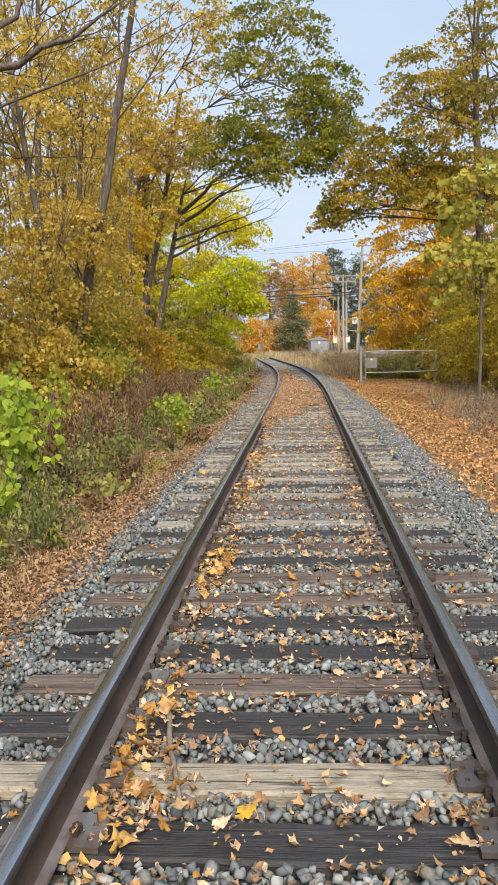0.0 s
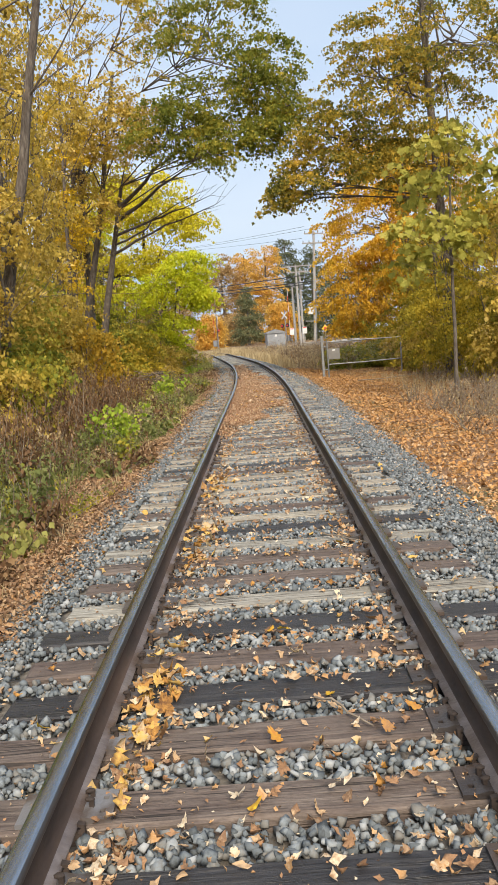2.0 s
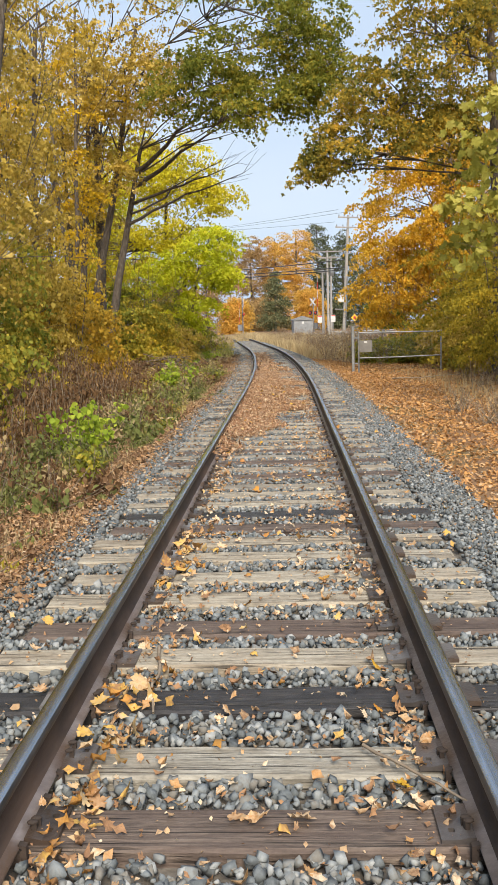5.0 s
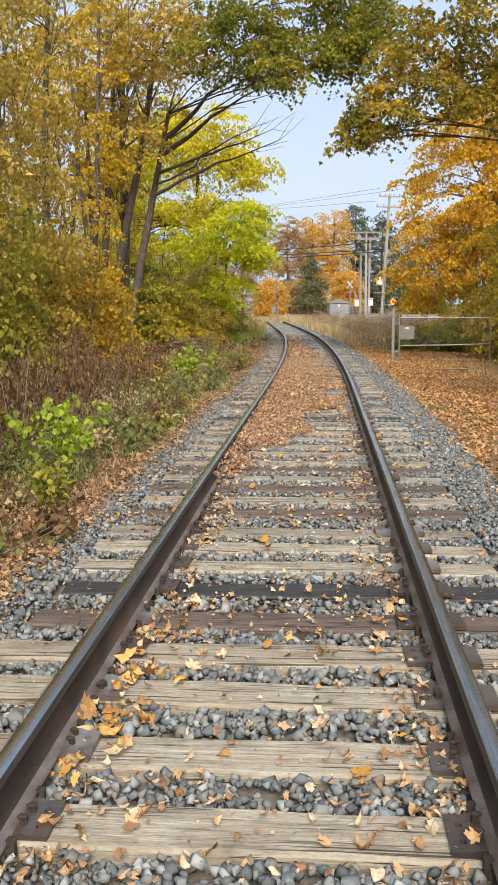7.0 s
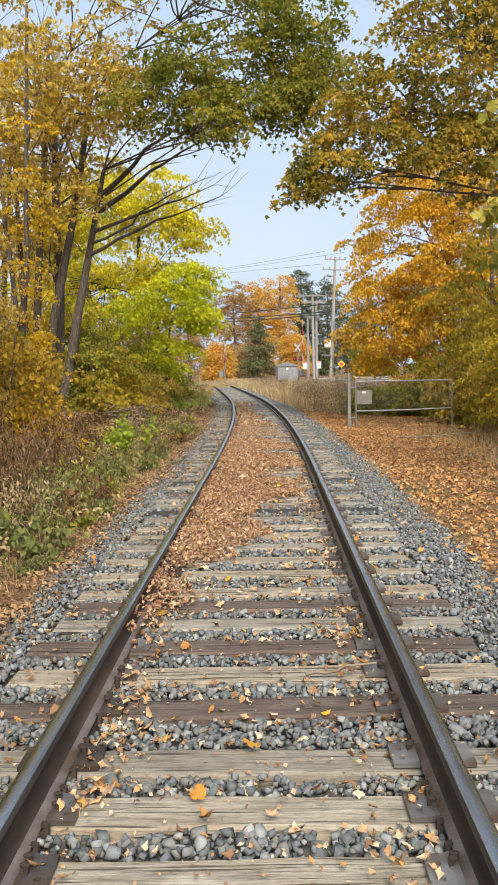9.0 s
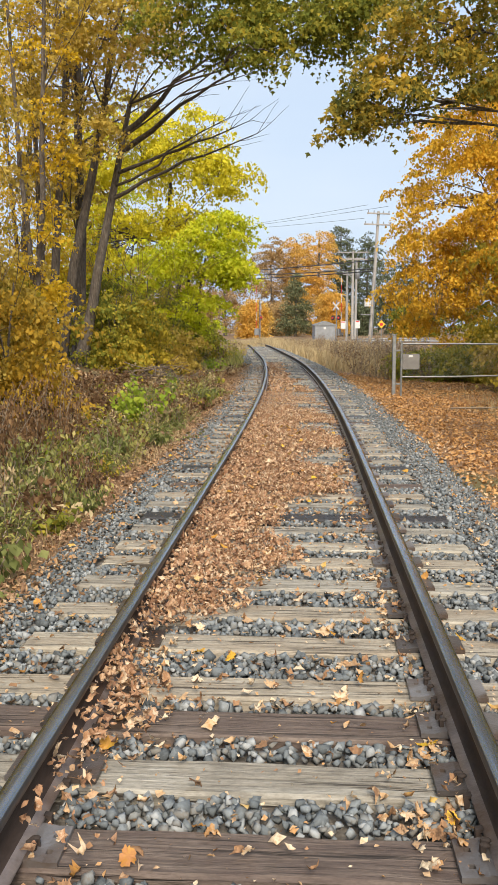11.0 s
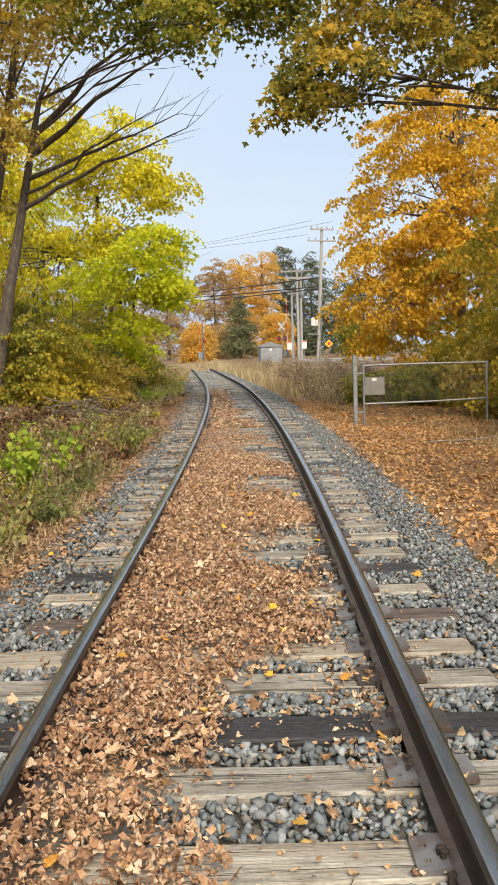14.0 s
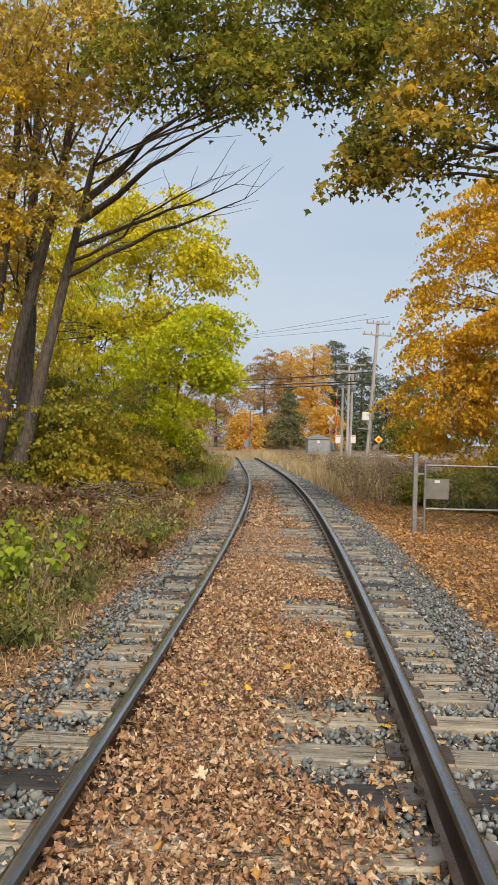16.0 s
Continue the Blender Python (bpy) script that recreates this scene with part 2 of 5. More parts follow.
F_SHRUB = foliage("leaves_shrub", (0.11, 0.14, 0.03), (0.25, 0.27, 0.045), (0.46, 0.38, 0.055), (0.64, 0.44, 0.07))
F_WEED = foliage("leaves_weed_green", (0.07, 0.095, 0.03), (0.16, 0.19, 0.06), (0.29, 0.30, 0.11), (0.47, 0.42, 0.20))
F_SAP = foliage("leaves_yellow_lime", (0.22, 0.23, 0.045), (0.38, 0.36, 0.07), (0.54, 0.48, 0.12))
F_BIG = foliage("leaves_pale_lime", (0.16, 0.25, 0.035), (0.33, 0.43, 0.05), (0.54, 0.58, 0.09))
F_BROWN = foliage("leaves_dead_brown", (0.06, 0.036, 0.022), (0.15, 0.085, 0.045), (0.26, 0.16, 0.08), (0.46, 0.33, 0.17), tr=0.35)
F_STRAW = foliage("dry_grass", (0.26, 0.19, 0.10), (0.44, 0.34, 0.19), (0.56, 0.46, 0.28), tr=0.3)
F_GRASS = foliage("green_grass", (0.18, 0.20, 0.06), (0.34, 0.33, 0.10), (0.54, 0.45, 0.20), tr=0.4)
# lightened too, so that the far woods look hazed
F_FAR = foliage("leaves_russet", (0.32, 0.21, 0.10), (0.48, 0.33, 0.15), (0.60, 0.43, 0.19), tr=0.5)
# evergreen tone raised to include the haze over the far trees
F_PINE = foliage("needles_dark", (0.075, 0.095, 0.055), (0.13, 0.15, 0.085), (0.20, 0.21, 0.12), tr=0.3)
L_TAN = foliage("litter_tan", (0.10, 0.058, 0.036), (0.38, 0.22, 0.12), (0.22, 0.13, 0.08), (0.54, 0.38, 0.23), (0.44, 0.24, 0.10), (0.68, 0.58, 0.43), (0.30, 0.18, 0.10), tr=0.2)
# first tone: brown leaf, deepened for the shade in gaps of the heap
L_DRIFT = foliage("litter_drift", (0.06, 0.034, 0.022), (0.44, 0.26, 0.155), (0.24, 0.13, 0.08), (0.56, 0.38, 0.24), (0.36, 0.19, 0.10), (0.70, 0.56, 0.41), (0.56, 0.33, 0.13), tr=0.25)
L_ORANGE = foliage("litter_orange", (0.28, 0.12, 0.045), (0.44, 0.205, 0.065), (0.55, 0.30, 0.11), (0.56, 0.42, 0.26), tr=0.15)
L_CARPET = foliage("litter_carpet", (0.14, 0.075, 0.04), (0.52, 0.27, 0.095), (0.29, 0.155, 0.075), (0.60, 0.35, 0.14), (0.43, 0.235, 0.10), (0.60, 0.46, 0.30), tr=0.2)
L_STRIP = foliage("litter_matted", (0.09, 0.052, 0.034), (0.30, 0.18, 0.10), (0.18, 0.105, 0.065), (0.44, 0.31, 0.19), (0.36, 0.19, 0.08), (0.54, 0.43, 0.30), tr=0.2)
L_GOLD = foliage("litter_golden", (0.14, 0.07, 0.035), (0.50, 0.26, 0.07), (0.30, 0.17, 0.09), (0.62, 0.40, 0.11), (0.54, 0.42, 0.27), (0.40, 0.19, 0.05), tr=0.2)
L_CREAM = material("litter_cream", [(0.2, (0.36, 0.22, 0.12)), (0.5, (0.58, 0.42, 0.26)), (0.8, (0.66, 0.52, 0.36))], 2.5, rough=0.7, bump=0, per="object", per_amount=0.6, translucent=0.15, spec=0.3, spot=(0.30, 0.16, 0.07), spot_scale=3)
L_YELLOW = material("litter_yellow", [(0.2, (0.48, 0.20, 0.05)), (0.5, (0.70, 0.46, 0.04)), (0.8, (0.42, 0.19, 0.07))], 2.5, rough=0.6, bump=0, per="object", per_amount=0.6, translucent=0.2, spec=0.3, spot=(0.42, 0.20, 0.04), spot_scale=3)

# ---- mesh helpers ----
rng = np.random.default_rng(7)


def mesh_from(name, verts, faces, mat=None, smooth=False):
    """A mesh from arrays; all faces have the same number of corners."""
    verts, faces = np.asarray(verts, np.float32), np.asarray(faces, np.int32)
    k = faces.shape[1]
    me = bpy.data.meshes.new(name)
    me.vertices.add(len(verts))
    me.vertices.foreach_set("co", verts.ravel())
    me.loops.add(faces.size)
    me.loops.foreach_set("vertex_index", faces.ravel())
    me.polygons.add(len(faces))
    me.polygons.foreach_set("loop_start", np.arange(0, faces.size, k, dtype=np.int32))
    me.polygons.foreach_set("loop_total", np.full(len(faces), k, np.int32))
    if smooth:
        me.polygons.foreach_set("use_smooth", np.ones(len(faces), bool))
    me.update(calc_edges=True)
    if mat:
        me.materials.append(mat)
    return me


def part(name, me, parent, label="", at=None):
    """Links a mesh as one object under a thing or part."""
    if isinstance(me, bmesh.types.BMesh):
        bm, me = me, bpy.data.meshes.new(name)
        bm.to_mesh(me)
        bm.free()
    ob = new(name, me)
    ob.parent = parent
    if at is not None:
        ob.matrix_basis = at
    return tagged(ob, label)


def thing(name, at, label, category, group="", kind=""):
    ob = new(name)
    ob.empty_display_size = 0.2
    ob.matrix_basis = at
    return tagged(ob, label, category, group, kind)


def box_mesh(name, mat, sx, sy, sz, bevel=0.01, at=(0, 0, 0), m=None):
    bm = bmesh.new()
    bmesh.ops.create_cube(bm, size=1)
    bmesh.ops.scale(bm, vec=(sx, sy, sz), verts=bm.verts)
    if bevel:
        bmesh.ops.bevel(bm, geom=list(bm.edges), offset=bevel, segments=1, affect="EDGES")
    if m:
        bmesh.ops.transform(bm, matrix=m, verts=bm.verts)
    bmesh.ops.translate(bm, vec=at, verts=bm.verts)
    me = bpy.data.meshes.new(name)
    bm.to_mesh(me)
    bm.free()
    me.materials.append(mat)
    return me


def tube_arrays(points, radii, sides=7):
    """Ring verts and quads of a tapered tube along points."""
    p = np.asarray(points, float)
    r = np.asarray(radii, float)
    t = np.gradient(p, axis=0)
    t /= np.linalg.norm(t, axis=1)[:, None] + 1e-9
    ref = np.where(np.abs(t[:, 2:3]) > 0.8, np.array([[1.0, 0, 0]]), np.array([[0, 0, 1.0]]))
    u = np.cross(t, ref)
    u /= np.linalg.norm(u, axis=1)[:, None] + 1e-9
    for i in range(1, len(u)):
        if u[i] @ u[i - 1] < 0:
            u[i] = -u[i]
    v = np.cross(t, u)
    a = np.linspace(0, 2 * np.pi, sides, endpoint=False)
    ring = (u[:, None, :] * np.cos(a)[None, :, None] + v[:, None, :] * np.sin(a)[None, :, None]) * r[:, None, None]
    verts = (p[:, None, :] + ring).reshape(-1, 3)
    i, j = np.meshgrid(np.arange(len(p) - 1), np.arange(sides), indexing="ij")
    i, j = i.ravel(), j.ravel()
    k = (j + 1) % sides
    quads = np.stack([i * sides + j, i * sides + k, (i + 1) * sides + k, (i + 1) * sides + j], 1)
    return verts, quads


def tubes_mesh(name, mat, lines):
    """Joins tapered tubes (points, radii, sides) of one thing into one mesh."""
    vs, fs, base = [], [], 0
    for pts, rad, sides in lines:
        v, f = tube_arrays(pts, rad, sides)
        vs.append(v)
        fs.append(f + base)
        base += len(v)
    return mesh_from(name, np.concatenate(vs), np.concatenate(fs), mat, True)


LEAF_V = np.array([(0, 0, 0), (0.42, 0.45, 0.10), (0, 1.0, -0.16), (-0.42, 0.45, 0.10)])
LEAF_F = np.array([(0, 1, 2), (0, 2, 3)])
LOBED_V = np.array([(0, 0, 0), (0.60, 0.36, 0.12), (0.24, 0.52, 0.02), (0, 1.0, -0.18), (-0.24, 0.52, 0.02), (-0.60, 0.36, 0.12)])
LOBED_F = np.array([(0, 1, 2), (0, 2, 3), (0, 3, 4), (0, 4, 5)])
NARROW_V = LEAF_V * np.array([0.5, 1.0, 1.0])


def maple_shape():
    """A five-lobed leaf outline as a fan round its middle."""
    half = [(0.03, -0.26), (0.16, -0.28), (0.32, -0.34), (0.36, -0.20), (0.46, -0.12), (0.40, -0.02), (0.46, 0.06), (0.60, 0.12), (0.50, 0.22), (0.50, 0.36),
            (0.36, 0.34), (0.26, 0.32), (0.27, 0.46), (0.13, 0.50)]
    lobes = [(0, -0.36)] + half + [(0, 0.66)] + [(-x * 0.96, y) for x, y in reversed(half)]
    v = [(0, 0.03, 0.0)] + [(x, y, 0.30 * (x * x + y * y) - 0.02 + 0.05 * math.sin(9 * x + 5 * y)) for x, y in lobes]
    n = len(lobes)
    return np.array(v), np.array([(0, 1 + i, 1 + (i + 1) % n) for i in range(n)])


MAPLE_V, MAPLE_F = maple_shape()


def euler_mats(a, b, c):
    """Rotation matrices Rz(c) Rx(a) Ry(b) for arrays of angles."""
    ca, sa, cb, sb, cc, sc = np.cos(a), np.sin(a), np.cos(b), np.sin(b), np.cos(c), np.sin(c)
    z, o = np.zeros_like(a), np.ones_like(a)
    rx = np.array([[o, z, z], [z, ca, -sa], [z, sa, ca]]).transpose(2, 0, 1)
    ry = np.array([[cb, z, sb], [z, o, z], [-sb, z, cb]]).transpose(2, 0, 1)
    rz = np.array([[cc, -sc, z], [sc, cc, z], [z, z, o]]).transpose(2, 0, 1)
    return rz @ rx @ ry


def scatter(shape_v, shape_f, centres, mats, sizes):
    """Copies of one small shape joined into arrays."""
    n, k = len(centres), len(shape_v)
    sizes = np.asarray(sizes)
    if sizes.ndim == 1:
        sizes = np.repeat(sizes[:, None], 3, 1)
    loc = shape_v[None] * sizes[:, None, :]
    v = np.einsum("nij,nkj->nki", mats, loc) + np.asarray(centres)[:, None, :]
    f = shape_f[None] + (np.arange(n) * k)[:, None, None]
    return v.reshape(-1, 3), f.reshape(-1, shape_f.shape[1])


def leaf_cloud(centres, size, droop=0.6, shape=None):
    n = len(centres)
    a = -droop + rng.normal(0, 0.5, n)
    m = euler_mats(a, rng.normal(0, 0.5, n), rng.uniform(0, 2 * np.pi, n))
    s = size * rng.uniform(0.6, 1.35, n)
    v, f = shape or (LEAF_V, LEAF_F)
    return scatter(v, f, centres, m, s)


# ---- plan of the line ----
CURVE_Y, CURVE_R = 23.0, 410.0


def mid_x(y):
    """The track's middle: straight, a left-hand curve, straight again, and a last tighter bend."""
    y = np.asarray(y, float)
    d = np.clip(y - CURVE_Y, 0, 35)
    return -d * d / (2 * CURVE_R) - np.clip(y - CURVE_Y - 35, 0, None) * 35 / CURVE_R - np.clip(y - 80, 0, None) ** 2 / 400


def ground_z(x, y):
    """Ground height beside the line."""
    x, y = np.asarray(x, float), np.asarray(y, float)
    u = x - mid_x(y)
    far = np.clip((y - 75) / 35, 0, 1)
    left = np.interp(-u, [0, 1.5, 2.2, 3.3, 4.2, 5.6, 7.2, 11, 30, 200], [-0.16, -0.16, -0.22, -0.45, -0.42, 0.0, 0.4, 0.8, 1.8, 3.0])
    right = np.interp(u, [0, 1.5, 2.1, 4.2, 8, 30, 200], [-0.16, -0.16, -0.2, -0.42, -0.4, 0.2, 2.0])
    h = np.where(u < 0, left, right)
    h = h * (1 - far * 0.8)
    return h + 0.05 * np.sin(1.3 * x + 0.7 * y) * np.clip((np.abs(u) - 2) / 2, 0, 1) * np.sin(0.9 * y - 0.4 * x)


gx = np.unique(np.concatenate([np.linspace(-12, 12, 97), np.linspace(-60, -12, 25), np.linspace(12, 60, 25), [-1500, -600, -250, -120, 120, 250, 600, 1500]]))
gy = np.unique(np.concatenate([np.linspace(-6, 60, 133), np.linspace(60, 200, 57), [-1500, -400, -100, -40, -15, 260, 400, 800, 2000, 4000]]))
GX, GY = np.meshgrid(gx, gy, indexing="ij")
GZ = ground_z(GX, GY)
gi, gj = np.meshgrid(np.arange(len(gx) - 1), np.arange(len(gy) - 1), indexing="ij")
gi, gj, ny = gi.ravel(), gj.ravel(), len(gy)
ground = new("ground", mesh_from("ground", np.stack([GX, GY, GZ], -1).reshape(-1, 3),
             np.stack([gi * ny + gj, (gi + 1) * ny + gj, (gi + 1) * ny + gj + 1, gi * ny + gj + 1], 1), M_GROUND, True))
tagged(ground, "brown soil under fallen leaves beside the railway", "ground", kind="structure")


def sweep(profile, mats, y0, y1, step, name, side=0.0):
    """A profile (x, z) swept along the line; mats: a material index for each strip."""
    ys = np.arange(y0, y1 + 1e-6, step)
    xc = mid_x(ys)
    slope = np.gradient(xc, ys)
    nx, nyv = 1 / np.sqrt(1 + slope ** 2), -slope / np.sqrt(1 + slope ** 2)
    pr = np.asarray(profile, float)
    k = len(pr)
    off = pr[:, 0][None, :] + side
    v = np.stack([xc[:, None] + nx[:, None] * off, ys[:, None] + nyv[:, None] * off, np.repeat(pr[:, 1][None], len(ys), 0)], -1).reshape(-1, 3)
    i, j = np.meshgrid(np.arange(len(ys) - 1), np.arange(k - 1), indexing="ij")
    i, j = i.ravel(), j.ravel()
    f = np.stack([i * k + j, (i + 1) * k + j, (i + 1) * k + j + 1, i * k + j + 1], 1)
    me = mesh_from(name, v, f)
    for mt in mats[0]:
        me.materials.append(mt)
    me.polygons.foreach_set("material_index", np.asarray(mats[1], np.int32)[j])
    return me


# ---- track ----
bed = new("ballast_bed", sweep([(-2.0, -0.24), (-1.5, -0.09), (-1.25, -0.06), (1.25, -0.06), (1.55, -0.08), (2.15, -0.26)], ([M_BED], [0] * 5), -5, 112, 0.5, "ballast_bed"))
tagged(bed, "grey dirt and fines under the ballast", "ballast bed", kind="structure")

GAUGE_HALF = 0.7175
track = thing("railway_track", pose(0, 0, 0), "single railway track of rusty rails on weathered wooden ties", "railway track", kind="structure")
head = [(0.030, 0.155), (0.035, 0.163), (0.035, 0.178), (0.028, 0.187), (0.012, 0.190)]
rail_half = [(0.064, 0.020), (0.064, 0.030), (0.034, 0.042), (0.012, 0.058), (0.008, 0.142)] + head
rail_profile = rail_half + [(-x, z) for x, z in reversed(rail_half)]
rail_idx = [1, 1, 0, 0, 0, 0, 3, 3, 2, 2, 2, 3, 3, 0, 0, 0, 0, 1, 1]
for s in (-1, 1):
    part("rail", sweep(rail_profile, ([M_RUST_SHADED, M_RAILBASE_LIT, M_RAILTOP, M_RAILSIDE], rail_idx), -5, 112, 0.4, "rail", s * (GAUGE_HALF + 0.035)), track, "rusty steel rail with a worn shiny head")

TIE_Y = [1.23, 1.66, 2.12, 2.57, 2.98, 3.41, 3.84, 4.26, 4.70, 5.17, 5.66, 6.10, 6.54, 6.99, 7.46, 7.94, 8.42, 8.86, 9.38, 9.83, 10.25, 10.72, 11.17, 11.65,
         12.06, 12.49, 12.96, 13.40, 13.81, 14.21, 14.76, 15.22, 15.66, 16.12, 16.53, 16.88, 17.42, 17.93, 18.43, 18.95, 19.38, 19.92, 20.35, 20.87, 21.28,
         21.87, 22.40, 22.95, 23.46, 24.0, 24.5, 24.94, 25.4, 25.83]
TIE_Y += [25.83 + 0.47 * i for i in range(1, 178)]
TONES = "bkkktkbkkbbkbkgbbgktbtttt" + "bkttgbtbgbtttgttgkgtbtkgtgttgt" + "gtbgkgtgbgtgkbgtgbtgkgbgtg" * 7


def tie_mesh(k):
    bm = bmesh.new()
    bmesh.ops.create_cube(bm, size=1)
    bmesh.ops.scale(bm, vec=(2.55, 0.225, 0.17), verts=bm.verts)
    bmesh.ops.subdivide_edges(bm, edges=[e for e in bm.edges if abs(e.verts[0].co.x - e.verts[1].co.x) > 1], cuts=9)
    bmesh.ops.bevel(bm, geom=[e for e in bm.edges if len(e.link_faces) == 2 and e.calc_face_angle(0) > 0.5], offset=0.012, segments=1, affect="EDGES")
    r = random.Random(k)
    for v in bm.verts:
        q = noise.noise(Vector((v.co.x * 3 + k * 9.1, v.co.y * 6, v.co.z * 6)))
        v.co.y += 0.010 * q
        v.co.z += 0.006 * noise.noise(Vector((v.co.x * 4 + k * 5.3, v.co.y * 9, 3)))
        if abs(v.co.x) > 1.2:
            v.co.x += r.uniform(-0.012, 0.012)
    me = bpy.data.meshes.new("tie")
    bm.to_mesh(me)
    bm.free()
    return me


tie_meshes = {}
for tone in WOOD:
    for k in range(4):
        me = tie_mesh(k)
        me.materials.append(WOOD[tone])
        tie_meshes[tone, k] = me
REAR_TIES = [TIE_Y[0] - 0.48 * k for k in range(15, 0, -1)]
r_tie = random.Random(3)
for y in REAR_TIES:
    part("tie", tie_meshes["b", 0], track, at=pose(0, y, -0.087))
for i, y in enumerate(TIE_Y):
    tone = TONES[i % len(TONES)]
    slope = -min(max(0, y - CURVE_Y), 35) / CURVE_R - max(0, y - 80) / 200
    at = pose(float(mid_x(y)) + r_tie.uniform(-0.04, 0.04), y, -0.085 + r_tie.uniform(-0.008, 0.004), 0, r_tie.uniform(-0.3, 0.3), math.degrees(math.atan(-slope)) + r_tie.uniform(-0.8, 0.8))
    part("tie", tie_meshes[tone, r_tie.randrange(4)], track, at=at)


# ---- trees ----
def wobble_line(a, b, n, amp, seed):
    a, b = np.asarray(a, float), np.asarray(b, float)
    t = np.linspace(0, 1, n)[:, None]
    r = np.random.default_rng(seed)
    d = r.normal(0, amp, (n, 3)) * np.sin(np.pi * t)
    return a + (b - a) * t + np.cumsum(d, 0) * 0.5


def clumps(centre, radii, n, per, spread, r):
    """Leaf places in flat, drooping sprays towards the outside of an ellipsoid."""
    d = r.normal(0, 1, (n, 3))
    d /= np.linalg.norm(d, axis=1)[:, None]
    d *= r.uniform(0.2, 1.0, (n, 1)) ** 0.5
    c = np.asarray(centre) + d * np.asarray(radii) * r.uniform(0.85, 1.05, (n, 1))
    wide = spread * 1.5 * r.uniform(0.6, 1.25, n)
    a, rho = r.uniform(0, 2 * np.pi, (n, per)), np.sqrt(r.uniform(0, 1, (n, per)))
    lobe = 1 + 0.25 * np.sin(3 * a + r.uniform(0, 6.3, (n, 1))) + 0.12 * np.sin(7 * a + r.uniform(0, 6.3, (n, 1)))
    rr = rho * lobe * wide[:, None]
    px, py = rr * np.cos(a), rr * np.sin(a) * 0.8
    tip = d[:, :2] * 0.45
    pz = -0.45 * rr * rho - tip[:, :1] * px - tip[:, 1:] * py + r.normal(0, 0.16, (n, per)) * spread
    return c, (c[:, None, :] + np.stack([px, py, pz], -1)).reshape(-1, 3)


def tree(name, base, stems, crowns, mat, leaf, label, bare=0, seed=0, droop=0.6, big=False, twig=0.012, bark=None, category="tree", group="", per=42, spread=0.33, limbs=(), lobed=False):
    """stems: (top, radius and, where given, the foot's place) from the base; crowns: (centre, radii, clumps), places from the base."""
    bx, by = base
    bz = float(ground_z(bx, by)) - 0.05
    r = np.random.default_rng(100 + seed)
    root = thing(name, pose(bx, by, bz), label, category, group)
    lines, tops = [], []
    for k, (top, rad, *foot) in enumerate(stems):
        ln = wobble_line(foot or (0.12 * k, 0.1 * k, 0), top, 9, 0.06 * max(top[2], 2) / 8, seed * 7 + k)
        rr = np.linspace(rad, rad * 0.35, 9)
        rr[0] *= 1.35
        lines.append((ln, rr, 9))
        tops.append((ln, rad))
    for k, (p0, p1, r0) in enumerate(limbs):
        ln = wobble_line(p0, p1, 9, 0.2, seed * 17 + k)
        lines.append((ln, np.linspace(r0, 0.010, 9), 6))
        for q in range(14):
            s0 = ln[2 + q % 7]
            e = s0 + (ln[8] - ln[0]) * r.uniform(0.10, 0.28) + r.normal(0, 0.30, 3)
            lines.append((wobble_line(s0, e, 5, 0.06, seed * 23 + k * 13 + q), np.linspace(0.010, 0.004, 5), 3))
    pts_all = []
    for ci, (c, rad3, n) in enumerate(crowns):
        cen, p = clumps(c, rad3, n, per, spread, r)
        pts_all.append(p)
        pick = cen[r.permutation(len(cen))[:max(5, n // 7)]]
        d0 = [np.min(np.linalg.norm(np.asarray(ln) - np.asarray(c), axis=1)) for ln, _ in tops]
        ln, srad = tops[int(np.argmin(d0))]
        limb_from = ln[int(np.argmin(np.linalg.norm(ln - np.asarray(c) + np.array([0, 0, 1.5]), axis=1)))]
        limb = wobble_line(limb_from, np.asarray(c, float), 7, 0.10, seed * 31 + ci)
        lines.append((limb, np.linspace(srad * 0.15, srad * 0.06, 7), 6))
        for q, e in enumerate(pick):
            s = limb[r.integers(2, 7)]
            lines.append((wobble_line(s, e, 6, 0.10, seed * 53 + ci * 97 + q), np.linspace(srad * 0.16, twig * 0.6, 6), 4))
    for k in range(bare):
        ln, srad = tops[k % len(tops)]
        s = ln[r.integers(5, 9)]
        e = s + np.array([r.normal(0, 1.6), r.normal(0, 1.2), r.uniform(1.5, 3.8)])
        lines.append((wobble_line(s, e, 6, 0.10, seed * 71 + k), np.linspace(srad * 0.2, twig * 0.5, 6), 4))
        for j in range(3):
            e2 = e + r.normal(0, 0.7, 3) + np.array([0, 0, 0.5])
            lines.append((wobble_line(s + (e - s) * 0.6, e2, 5, 0.08, seed * 91 + k * 5 + j), np.linspace(twig, twig * 0.4, 5), 3))
    part("trunk" if category != "shrub" else "stem", tubes_mesh("trunk", bark or M_BARK, lines), root)
    if pts_all:
        v, f = leaf_cloud(np.concatenate(pts_all), leaf, droop, (MAPLE_V, MAPLE_F) if big else (LOBED_V, LOBED_F) if lobed else None)
        part("crown", mesh_from("crown", v, f, mat), root)
    return root


